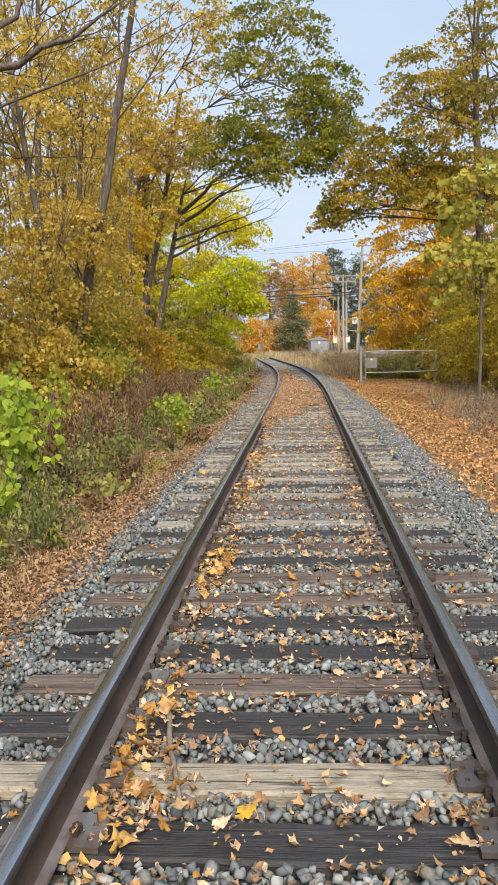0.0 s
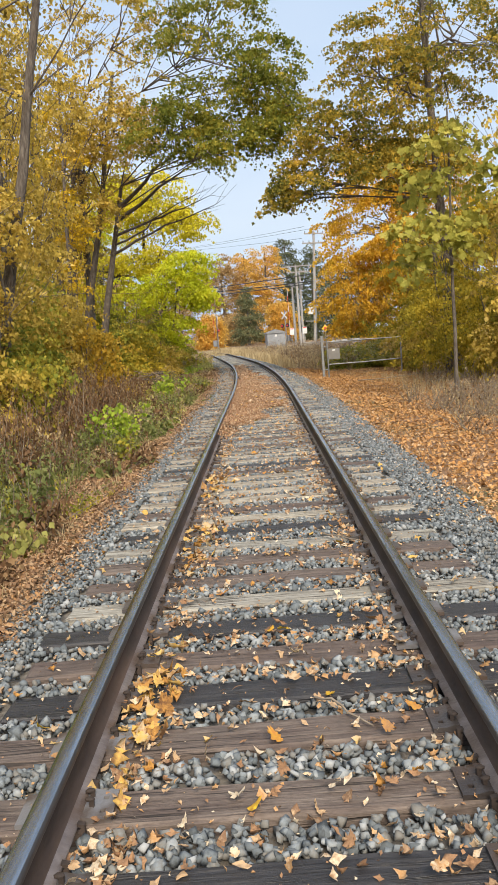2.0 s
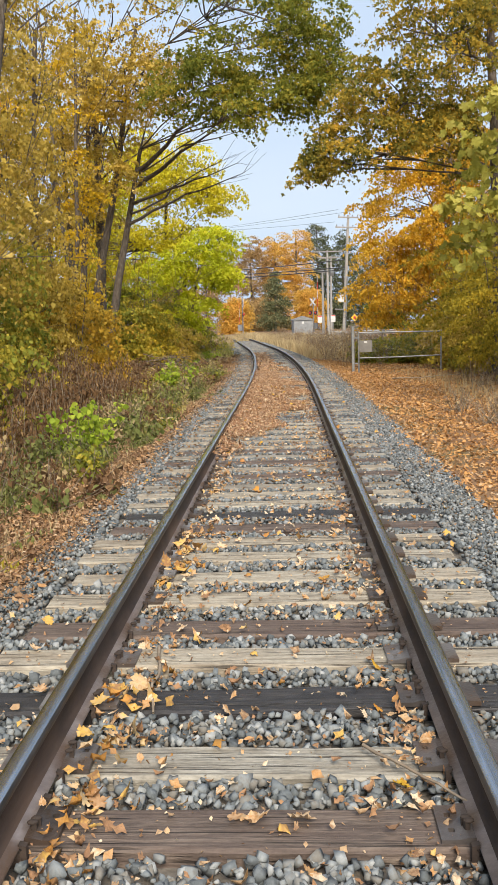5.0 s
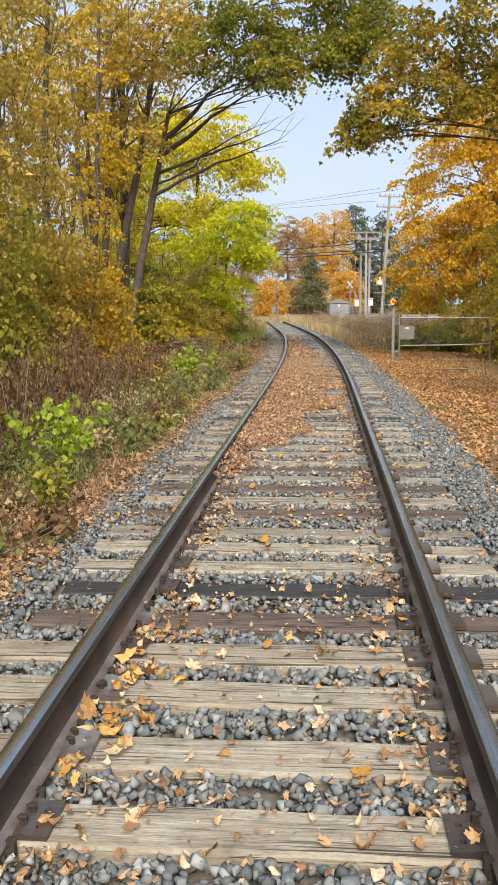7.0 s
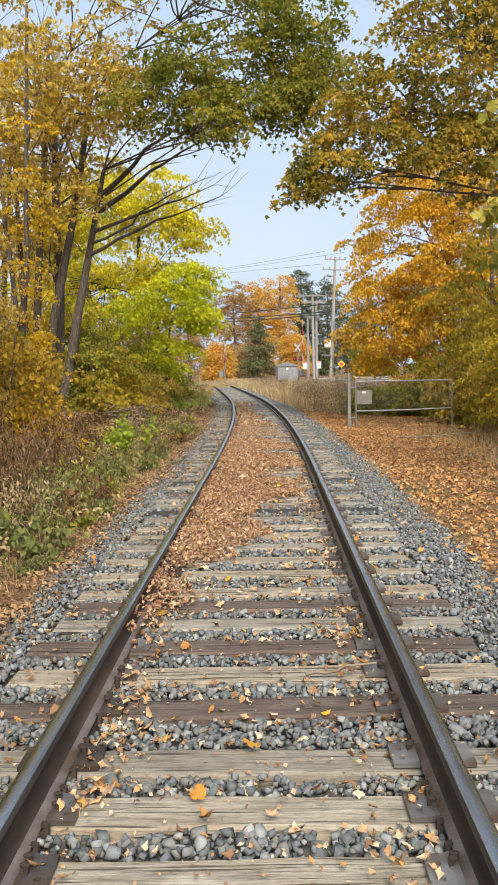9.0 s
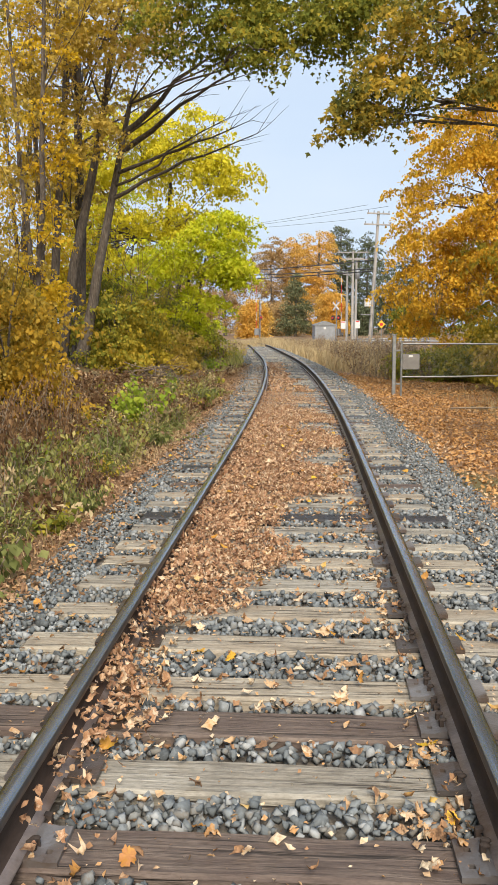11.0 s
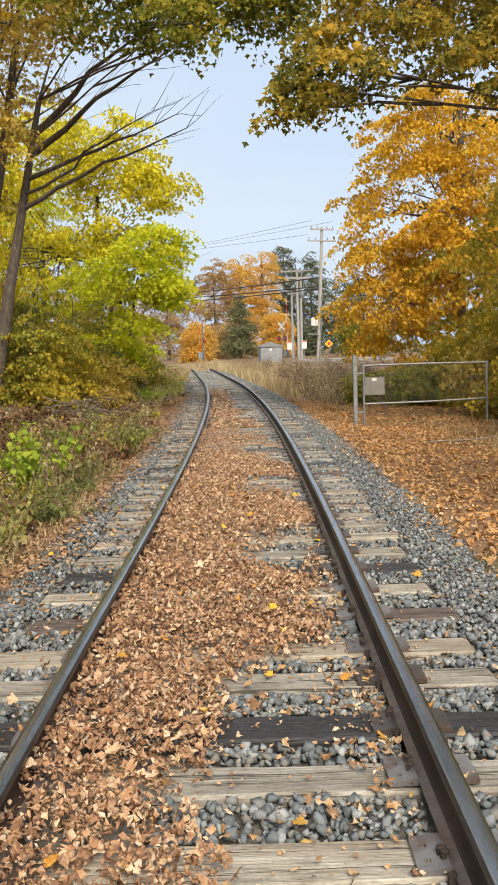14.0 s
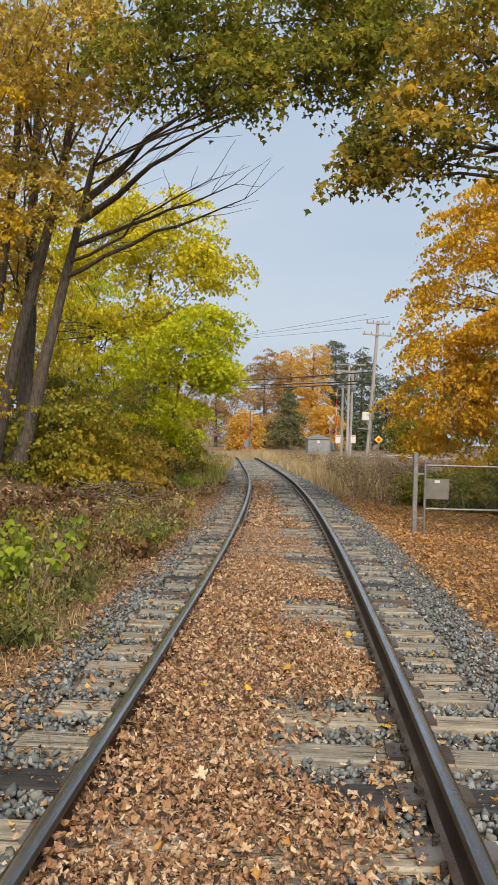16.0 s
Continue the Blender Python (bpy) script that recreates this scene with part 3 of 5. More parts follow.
tree("tree", (-7.5, 41.5), [((0.3, 0.3, 13), 0.17, -0.95, 0.2, 0), ((2.0, 0, 13), 0.19, -0.55, 0, 0), ((2.0, 0, 8.2), 0.21, 0.15, 0, 0), ((-1.2, 0.5, 12), 0.13, -1.2, 0.5, 0)],
     [((6.7, -3.7, 12.6), (2.9, 2.6, 3.9), 140), ((8.7, -4.0, 11.2), (1.5, 1.5, 2.0), 52), ((5.1, -4.4, 9.5), (2.3, 1.6, 1.3), 64), ((6.2, -5.5, 8.3), (0.9, 0.9, 0.6), 14), ((8.2, -5.0, 8.9), (1.3, 1.2, 0.8), 34), ((9.3, -5.0, 9.8), (1.0, 1.0, 0.9), 24)], F_GREEN, 0.115,
     "tall many-stemmed maple with green and gold leaves over the line", bare=6, seed=1, per=78, spread=0.42, lobed=True, droop=0.85,
     limbs=[((1.8, 0, 6.9), (6.4, -2.5, 8.6), 0.10), ((1.4, 0, 5.4), (5.9, -2.5, 6.5), 0.07), ((1.8, 0, 7.4), (5.2, -1.5, 9.6), 0.11), ((1.6, 0, 6.2), (6.0, -2.0, 7.5), 0.07), ((1.5, 0, 5.8), (5.4, -2.2, 7.0), 0.05)])
tree("tree", (-7.9, 43.5), [((0.3, 0, 12), 0.24)],
     [((0.6, -1.0, 9.6), (2.6, 2.2, 2.6), 64), ((-1.2, 0, 12.2), (2.8, 2.4, 2.6), 34), ((0.9, -4.2, 10.6), (1.6, 1.5, 2.2), 40), ((-0.4, -1.0, 6.2), (1.6, 1.4, 1.4), 34), ((3.2, -4.4, 13.8), (2.8, 2.4, 2.8), 60), ((2.8, -4.4, 10.4), (2.2, 1.8, 1.7), 84), ((1.2, -3.4, 7.4), (1.2, 1.2, 1.3), 26), ((-0.9, -2.6, 8.0), (1.5, 1.2, 2.6), 30)], F_LEFT, 0.12,
     "tall tree in thin olive and gold leaf among the maples", bare=10, seed=12, per=52, spread=0.4, lobed=True, droop=0.8)
tree("tree", (-6.8, 56), [((0.4, 0, 9), 0.22), ((1.2, -1, 7), 0.15)],
     [((1.4, -1.4, 10.2), (2.9, 2.6, 2.0), 84), ((2.9, -2.0, 8.7), (1.7, 1.5, 1.1), 40), ((-2.2, 0, 7.0), (3.6, 3, 4.2), 90), ((0.6, -1.2, 7.0), (2.6, 2.0, 1.4), 44), ((-1.8, -1.0, 10.6), (3.2, 2.4, 2.4), 84), ((-4.2, -1.0, 7.0), (2.6, 2.2, 3.4), 70)], F_YELLOW, 0.15,
     "tall yellow maple beside the bend of the line", seed=2, per=64, spread=0.46, droop=0.8)
tree("tree", (-5.6, 53), [((0.5, 0, 6), 0.16), ((1.2, -0.6, 5), 0.11)],
     [((1.3, -0.6, 5.2), (2.3, 2.0, 1.2), 62), ((1.9, -0.6, 6.5), (1.6, 1.5, 0.8), 32), ((-0.9, -0.6, 5.0), (1.8, 1.8, 1.4), 40), ((2.4, -0.8, 4.5), (1.2, 1.2, 0.8), 26), ((0.8, -0.8, 3.0), (1.8, 1.7, 1.1), 40), ((-0.6, -0.8, 2.0), (1.8, 1.6, 1.1), 30)], F_LIME, 0.15,
     "lime-green maple with low spreading branches", seed=6, per=62, spread=0.46, lobed=True, droop=0.75)
tree("tree", (-7.9, 38.5), [((0.6, 0, 12.5), 0.11), ((-0.6, 0.4, 12), 0.10)],
     [((0.5, 0, 5.6), (0.9, 0.9, 2.2), 26), ((0.1, 0, 2.4), (1.1, 1.0, 1.2), 28), ((0.6, 0, 10.2), (1.8, 1.5, 2.4), 22), ((-2.2, 0, 8), (2.0, 2, 3.6), 40)], F_GOLD, 0.11,
     "slim trees hung with golden vines", bare=8, seed=9, per=50, spread=0.34, lobed=True, droop=0.9)
tree("tree", (-7.2, 31), [((0.6, 0, 9.5), 0.13), ((-0.9, 0.4, 9), 0.10)],
     [((0.2, 0, 5.2), (1.6, 1.5, 1.9), 42), ((0.4, 0, 9.0), (2.0, 1.8, 2.8), 52)], F_LEFT, 0.10,
     "slim tree hung with golden vines", bare=10, seed=10, per=60, spread=0.34, droop=0.9)
tree("tree", (-6.6, 25), [((0.6, 0, 8.5), 0.12), ((-0.7, 0.4, 8), 0.09)],
     [((0.5, 0, 4.8), (1.8, 1.6, 1.8), 55), ((0.4, 0, 8.4), (2.0, 1.8, 2.6), 52)], F_LEFT, 0.09,
     "slim tree in thin olive and gold leaf", bare=12, seed=11, per=64, spread=0.32, droop=0.9)
tree("tree", (-5.3, 13.4), [((0.1, 0, 6.6), 0.13)],
     [((0.0, 0, 1.4), (0.34, 0.34, 1.0), 26), ((0.0, 0, 3.2), (0.32, 0.32, 1.2), 28), ((0.1, 0, 5.0), (0.30, 0.30, 1.0), 22)], F_IVY, 0.07,
     "trunk wrapped in dark green ivy beside the thicket", bare=6, seed=13, per=64, spread=0.16, droop=1.1)
tree("tree", (7.4, 35.5), [((-0.6, -0.5, 13), 0.26)],
     [((-6.25, -1.5, 6.95), (0.65, 0.7, 0.4), 10), ((-5.5, -1.4, 7.5), (1.1, 1.1, 0.75), 26), ((-4.4, -1.1, 9.0), (1.6, 1.5, 1.4), 50), ((-2.2, -0.7, 10.9), (2.3, 2.2, 3.0), 100),
      ((-0.8, -1.0, 7.9), (2.2, 2.0, 1.6), 62), ((0.6, 0.5, 12.4), (3.2, 3.0, 3.4), 120), ((-2.6, -1.0, 8.0), (1.6, 1.4, 1.0), 34), ((0.9, -0.4, 5.4), (2.0, 1.8, 1.5), 44)], F_MAPLE, 0.115,
     "maple in mixed green and orange leaf overhanging the line", bare=8, seed=3, per=76, spread=0.40, lobed=True, droop=0.9)
tree("tree", (9.0, 53.5), [((0, 0, 12), 0.25)],
     [((-0.2, 0, 7.8), (5.2, 4.2, 4.9), 230), ((-0.8, -2.6, 6.8), (2.4, 1.4, 1.6), 40), ((-0.6, -0.5, 10.6), (3.6, 3, 2.4), 70), ((-3.2, -1.6, 3.8), (2.5, 2.2, 2.8), 84), ((0.5, -3, 3.5), (3.5, 2.4, 3.2), 84)], F_ORANGE, 0.14,
     "orange maple with a full rounded crown", seed=4, per=108, spread=0.5, droop=0.8, bare=4)
tree("tree", (8.6, 44), [((0, 0, 7), 0.16)],
     [((0.0, 0, 4.8), (2.9, 2.6, 2.6), 100), ((-0.6, 0.2, 2.0), (2.7, 2.4, 1.5), 60)], F_OLIVE, 0.13,
     "golden-green maple behind the metal gate", seed=7, per=60, spread=0.42, droop=0.8)
tree("tree", (-5.4, 19.6), [((2.1, 0, 10.5), 0.15), ((-1.2, 0.6, 9), 0.12)], [((0.6, -0.6, 3.6), (1.3, 0.8, 1.6), 46), ((1.2, 0.5, 9.8), (2.8, 2.4, 2.4), 60), ((-1.2, 0, 6.5), (2.5, 2.5, 2.4), 70)], F_LEFT, 0.085,
     "leaning bare-topped tree with sparse golden leaves", bare=18, seed=5, per=80)
tree("tree", (-6.6, 11.5), [((0.6, 0.4, 9.5), 0.22), ((1.3, 0.2, 8.0), 0.13)], [((1.2, 0.5, 8.6), (2.6, 2.4, 1.8), 50), ((-0.5, 0.8, 5.0), (1.8, 2.2, 1.8), 60)], F_LEFT, 0.085,
     "old tree with bare limbs and thin golden leaves", bare=20, seed=8, per=64, limbs=[((1.5, 0, 4.4), (4.5, -0.4, 5.9), 0.085), ((2.4, 0, 5.0), (3.4, 0.3, 7.6), 0.05), ((0.5, 0, 5.5), (3.6, 0.6, 7.0), 0.06)])
for k, (x, y, h, n, mt, lb) in enumerate([(-8.4, 16, 9.0, 66, F_LEFT, "olive"), (-8.2, 22, 11.0, 58, F_LEFT, "olive"), (-8.4, 27.5, 13.0, 60, F_LEFT, "olive"), (-9.2, 33, 13.0, 52, F_OLIVE, "green and gold"),
                                          (-11.5, 39, 11, 80, F_GOLD, "golden"), (-11, 47, 12, 120, F_GOLD, "golden"), (-12.5, 31, 14, 64, F_LEFT, "olive"), (-13, 24, 13, 60, F_LEFT, "olive"),
                                          (-10.5, 61, 10, 170, F_LIME, "lime"), (-14, 68, 11, 170, F_GOLD, "golden")]):
    tree("tree", (x, y), [((0.5, 0, h), 0.15), ((-0.8, 0.5, h * 0.9), 0.11)], [((0.3, 0, h * 0.62), (2.7, 2.8, h * 0.40), n), ((0.8, -0.4, h * 0.25), (2.3, 2.4, h * 0.2), n // 2), ((0.4, 0, h * 0.92), (2.2, 2.2, h * 0.16), n // 5)], mt, 0.105,
         "slim tree in " + lb + " autumn leaf in the thicket", bare=9, seed=20 + k, per=60, spread=0.36, droop=0.85)
for k, (x, y, h, n, mt) in enumerate([(9.2, 26, 10, 140, F_LEFT), (9.6, 32, 7.5, 120, F_OLIVE), (12.5, 40, 9, 110, F_OLIVE), (11.5, 20, 9, 120, F_SHRUB), (14, 48, 10, 110, F_GOLD), (8.8, 38.6, 4.6, 90, F_OLIVE)]):
    tree("tree", (x, y), [((0.3, 0, h), 0.12)], [((0, 0, h * 0.6), (2.9, 2.8, h * 0.40), n), ((-0.6, -0.4, h * 0.24), (2.6, 2.4, h * 0.2), n // 2)], mt, 0.13,
         "leafy tree in yellow-green autumn leaf", bare=6, seed=40 + k, per=64, spread=0.38, droop=0.85)
tree("sapling", (4.95, 24.4), [((0.1, 0, 7.2), 0.055)], [((0.0, 0, 5.7), (1.4, 1.2, 1.7), 40), ((-0.5, -0.3, 4.0), (1.3, 1.0, 0.8), 22)], F_SAP, 0.17,
     "slender sapling with broad pale lime leaves", seed=60, per=16, droop=1.05, category="sapling", big=True, spread=0.34)

# shrubs along both sides
SHRUBS = [(-6.2, 43, 2.8, F_OLIVE), (-6.6, 42.4, 2.6, F_SHRUB), (-8.4, 45.5, 3.4, F_GREEN), (-5.4, 28.6, 2.5, F_BRONZE), (-5.3, 16.4, 2.1, F_LEFT), (-5.1, 18.5, 2.3, F_SHRUB), (-6.5, 14.5, 3.2, F_LEFT), (-6.5, 17.2, 4.0, F_LEFT), (-6.4, 20.5, 4.2, F_LEFT), (-6.4, 23.6, 3.8, F_SHRUB), (-6.4, 26.6, 3.4, F_LEFT), (-6.5, 29.6, 3.4, F_LEFT), (-7.4, 32.6, 2.8, F_OLIVE),
          (-8.2, 35, 3.0, F_BRONZE), (-5.3, 46.6, 2.1, F_LEFT), (-6.6, 48.5, 3.6, F_SHRUB), (-5.6, 58, 2.6, F_SHRUB), (-6.4, 64, 2.8, F_LIME), (-7.5, 71, 3.2, F_SHRUB), (-9.0, 79, 3.6, F_LEFT), (-11, 88, 4, F_SHRUB),
          (7.6, 38.6, 1.6, F_SHRUB), (6.8, 33.4, 4.2, F_OLIVE), (7.6, 30.4, 3.4, F_OLIVE), (6.9, 40.3, 2.2, F_LEFT), (7.2, 36.6, 2.3, F_LEFT), (4.4, 47.5, 1.2, F_SHRUB), (6.0, 45, 1.5, F_SHRUB), (8.0, 31, 2.4, F_LEFT), (7.6, 27, 2.2, F_LEFT), (7.8, 22.5, 2.4, F_SHRUB), (6.2, 19.3, 0.8, F_PINE), (5.2, 46.5, 1.3, F_SHRUB), (8.2, 48, 2.0, F_SHRUB)]
for k, (x, y, h, mt) in enumerate(SHRUBS):
    w = 1.0 + 0.25 * h
    tree("shrub", (x, y), [((0.3, 0.1, h), 0.035), ((-0.4, 0.2, h * 0.9), 0.03), ((0.1, -0.4, h * 0.8), 0.03)],
         [((0, 0, h * 0.62), (w, w, h * 0.42), 88), ((0.2, -0.2, h * 0.25), (w * 0.95, w, h * 0.25), 46)], mt, 0.088 if y < 40 else 0.11,
         "dense trackside shrub turning yellow" if mt is not F_PINE else "small dark evergreen shrub", bare=5, seed=120 + k, per=60 if y < 40 else 42, spread=0.27, category="shrub", twig=0.006, droop=0.9)

# far woods behind the crossing
for k, (x, y, h, w, mt) in enumerate([(-16, 185, 17, 7, F_FAR), (-7.0, 192, 20.5, 5.0, F_FAR), (-2.0, 194, 21.5, 4.6, F_AMBER), (2.4, 188, 21.5, 4.4, F_AMBER), (7.6, 206, 25.5, 3.4, F_PINE), (13, 202, 21.5, 4.6, F_PINE), (19, 190, 16, 6, F_PINE),
                                      (-24, 150, 14, 7, F_FAR), (-8.2, 150, 6.5, 2.2, F_AMBER), (30, 175, 17, 9, F_GREEN), (4.6, 165, 8, 3.0, F_AMBER), (17, 150, 6, 4, F_GREEN), (-16, 135, 8, 4, F_FAR),
                                      (-4, 178, 7, 4.5, F_FAR), (8.5, 172, 6, 4.5, F_PINE)]):
    near = abs(x) < 22
    tree("tree", (x, y), [((0, 0, h * 0.9), 0.3)], [((0, 0, h * 0.64), (w, w * 0.6, h * 0.36), 150), ((0, 0, h * 0.25), (w * 0.95, w * 0.6, h * 0.26), 100)], mt, 0.30 if near else 0.5,
         "distant " + ("dark evergreen" if mt is F_PINE else "autumn") + " tree behind the level crossing", seed=80 + k, spread=0.85, per=56 if near else 20, group="distant trees")


tree("tree", (-1.8, 166), [((0, 0, 9), 0.25)], [((0, 0, 2.4), (3.5, 2.0, 1.8), 70), ((0.2, 0, 5.2), (2.8, 1.7, 2.0), 60), ((-0.1, 0, 8.0), (1.9, 1.2, 1.7), 36), ((0, 0, 10.2), (0.9, 0.6, 1.3), 14)], F_SPRUCE, 0.26,
     "dark green spruce by the level crossing", seed=97, spread=0.7, per=50, group="distant trees")


# ---- low plants ----
def plant(name, at_xy, h, n, size, mat, label, seed, shape=None, category="weed", group="", droop=0.7, stem_mat=None, stems=3, width=0.22, low=0.25):
    r = np.random.default_rng(5000 + seed)
    x, y = at_xy
    root = thing(name, pose(x, y, float(ground_z(x, y)) - 0.02, 0, 0, r.uniform(0, 360)), label, category, group)
    lines, pts = [], []
    for k in range(stems):
        top = np.array([r.normal(0, width), r.normal(0, width), h * r.uniform(0.75, 1.1)])
        ln = wobble_line((r.normal(0, 0.04), r.normal(0, 0.04), 0), top, 5, 0.02, seed * 11 + k)
        lines.append((ln, np.linspace(0.008, 0.003, 5), 3))
        t = r.uniform(low, 1.0, n // stems)
        base = np.stack([np.interp(t, np.linspace(0, 1, 5), ln[:, q]) for q in range(3)], 1)
        pts.append(base + r.normal(0, 1, base.shape) * np.array([size * 0.8, size * 0.8, size * 0.4]))
    tagged(part("stem", tubes_mesh("stem", stem_mat or M_TWIG, lines), root), kind="stuff" if stems > 1 else "")
    v, f = leaf_cloud(np.concatenate(pts), size, droop, shape)
    part("foliage", mesh_from("foliage", v, f, mat), root)
    return root


r_pl = random.Random(11)
BROAD_V = np.array([(0, 0, 0), (0.45, 0.30, 0.08), (0.40, 0.62, 0.04), (0, 1.0, -0.22), (-0.40, 0.62, 0.04), (-0.45, 0.30, 0.08), (0, 0.45, 0.0)])
BROAD_F = np.array([(6, 0, 1), (6, 1, 2), (6, 2, 3), (6, 3, 4), (6, 4, 5), (6, 5, 0)])
for k, (x, y, h, n, sz) in enumerate([(-3.1, 9.4, 1.55, 130, 0.18), (-2.95, 8.0, 0.9, 60, 0.12), (-3.9, 11.8, 1.9, 110, 0.16), (-4.3, 15.5, 1.7, 70, 0.15), (-3.15, 9.6, 1.45, 130, 0.17), (-3.55, 10.5, 1.6, 120, 0.17), (-3.3, 8.6, 1.2, 80, 0.15), (-2.45, 16.9, 0.95, 120, 0.12), (-2.75, 17.5, 0.9, 100, 0.11), (-3.2, 23.8, 0.6, 60, 0.11), (-2.55, 27.6, 1.0, 130, 0.13),
                                      (-2.85, 28.0, 0.9, 110, 0.13), (-3.55, 47.6, 0.75, 60, 0.15), (-3.3, 33.5, 0.5, 20, 0.15), (-4.1, 13.6, 1.2, 40, 0.2)]):
    plant("broadleaf_plant", (x, y), h, int(n * 2.2), sz * 0.62, F_BIG, "bright lime broad-leaved plant on the bank", k, (BROAD_V, BROAD_F), "plant", droop=0.8, stems=6, width=0.26, low=0.45)
for k in range(330):
    y = 3.6 + 32 * r_pl.random() ** 1.25
    inward = r_pl.random()
    x = -2.05 - 1.4 * inward - (0.35 if y < 7 else 0)
    sort = F_WEED if r_pl.random() < (0.5 if y < 20 else 0.3) else r_pl.choice((F_GRASS, F_SHRUB, F_BROWN, F_BROWN, F_STRAW))
    plant("weed", (x, y), r_pl.uniform(0.3, 0.95) * (0.55 + 0.5 * inward), 190, r_pl.uniform(0.035, 0.085), sort, "leafy weed turning brown on the trackside bank", 200 + k,
          (NARROW_V, LEAF_F) if r_pl.random() < 0.6 else None, group="trackside weeds", stems=5, width=r_pl.uniform(0.14, 0.32), droop=r_pl.uniform(0.3, 1.1))
for k in range(240):
    y = 8 + 18.5 * r_pl.random()
    x = -3.2 - 2.0 * r_pl.random()
    plant("dead_weed", (x, y), r_pl.uniform(0.85, 1.5), 150, r_pl.uniform(0.05, 0.09), F_BROWN, "withered brown weed with hanging leaves", 500 + k, group="withered weeds", droop=1.1, width=0.3, shape=(NARROW_V, LEAF_F))
for k in range(210):
    y = 24 + 26 * r_pl.random()
    x = -2.7 - 3.2 * r_pl.random()
    plant("ground_ivy", (x, y), r_pl.uniform(0.2, 0.55), 80, r_pl.uniform(0.07, 0.11), r_pl.choice((F_SHRUB, F_BROWN, F_BROWN, F_STRAW)), "low olive ground cover on the bank", 700 + k, group="ground cover", width=0.4)
for k in range(46):
    y = 18 + 18 * r_pl.random()
    x = 5.2 + 2.0 * r_pl.random() - (0.0 if y < 30 else -0.4)
    plant("dry_weed", (x, y), r_pl.uniform(0.4, 0.95), 40, 0.05, F_BROWN if r_pl.random() < 0.5 else F_STRAW, "thin dry brown weed among fallen leaves", 800 + k, group="dry weeds", width=0.3, stems=6)
for k in range(120):
    y = 8 + 17 * r_pl.random()
    x = 3.5 + 3.2 * r_pl.random()
    plant("dry_weed", (x, y), r_pl.uniform(0.25, 0.7), 36, 0.045, F_BROWN if r_pl.random() < 0.65 else F_STRAW, "thin dry brown weed among fallen leaves", 1100 + k, group="dry weeds", width=0.3, stems=12)
for k in range(60):
    y = 52 + 34 * r_pl.random()
    x = float(mid_x(y)) - 1.9 - 2.6 * r_pl.random()
    plant("dry_bush", (x, y), r_pl.uniform(0.6, 1.2), 60, 0.1, r_pl.choice((F_BROWN, F_STRAW, F_SHRUB)), "dry brown weed inside the bend", 1300 + k, group="verge weeds", width=0.35, stems=7)
for k in range(210):
    y = 45 + 50 * r_pl.random()
    x = float(mid_x(y)) + 2.7 + (5.0 + y * 0.03) * r_pl.random()
    plant("dry_bush", (x, y), r_pl.uniform(0.7, 1.5), 60, 0.1, F_BROWN if r_pl.random() < 0.62 else F_STRAW, "dry brown weed in the verge", 900 + k, (NARROW_V, LEAF_F), group="verge weeds", width=0.35, stems=9, droop=0.2)


def grass(name, n, xs, ys, h, mat, label, rel=True, width=0.012):
    """Bent blades of grass as one sheet of stuff."""
    y = rng.uniform(*ys, n)
    x = rng.uniform(*xs, n) + (mid_x(y) if rel else 0)
    z = ground_z(x, y) - 0.02
    keep = np.sin(1.7 * x + 0.9 * y) + np.sin(2.3 * y - x) + rng.normal(0, 0.8, n) > -0.6
    x, y, z = x[keep], y[keep], z[keep]
    n = len(x)
    hh = rng.uniform(0.4, 1.1, n) * h
    a, b = rng.uniform(0, 2 * np.pi, n), rng.uniform(0, 2 * np.pi, n)
    w = np.stack([np.cos(a), np.sin(a), 0 * a], 1) * width * rng.uniform(0.6, 1.4, n)[:, None]
    lean = np.stack([np.cos(b), np.sin(b), 0 * b], 1) * (hh * rng.uniform(0.1, 0.6, n))[:, None]
    p = np.stack([x, y, z], 1)
    up = np.array([0, 0, 1.0])
    bend = p + lean * 0.35 + up * (hh * 0.6)[:, None]
    v = np.stack([p - w, p + w, bend - w * 0.75, bend + w * 0.75, p + lean + up * hh[:, None]], 1).reshape(-1, 3)
    i = np.arange(n)[:, None] * 5
    f = np.concatenate([i + np.array([[0, 1, 3]]), i + np.array([[0, 3, 2]]), i + np.array([[2, 3, 4]])])
    return tagged(new(name, mesh_from(name, v, f, mat)), label, "grass", kind="stuff")


grass("grass", 7000, (-3.8, -2.45), (21, 52), 0.40, F_GRASS, "long green and yellowing grass on the bank", width=0.007)
grass("straw_grass", 4500, (-3.8, -2.3), (22, 52), 0.36, F_STRAW, "straw-coloured grass on the bank", width=0.006)
grass("dry_grass", 7000, (-2.6, -1.85), (2, 40), 0.17, F_STRAW, "dry straw grass at the ballast edge", width=0.004)
grass("green_grass", 6000, (-4.2, -2.5), (3, 24), 0.5, F_WEED, "green grass between the weeds", width=0.005)
grass("verge_grass", 18000, (1.9, 9.0), (48, 104), 0.7, F_STRAW, "tall straw-coloured grass in the verge", width=0.025)
grass("far_verge_grass", 6500, (-5.5, -1.7), (50, 95), 0.6, F_GRASS, "yellow-green grass along the bend", width=0.025)
grass("leaf_strip_grass", 3500, (4.3, 7.6), (16, 37), 0.45, F_STRAW, "sparse dry grass among fallen leaves", width=0.005)


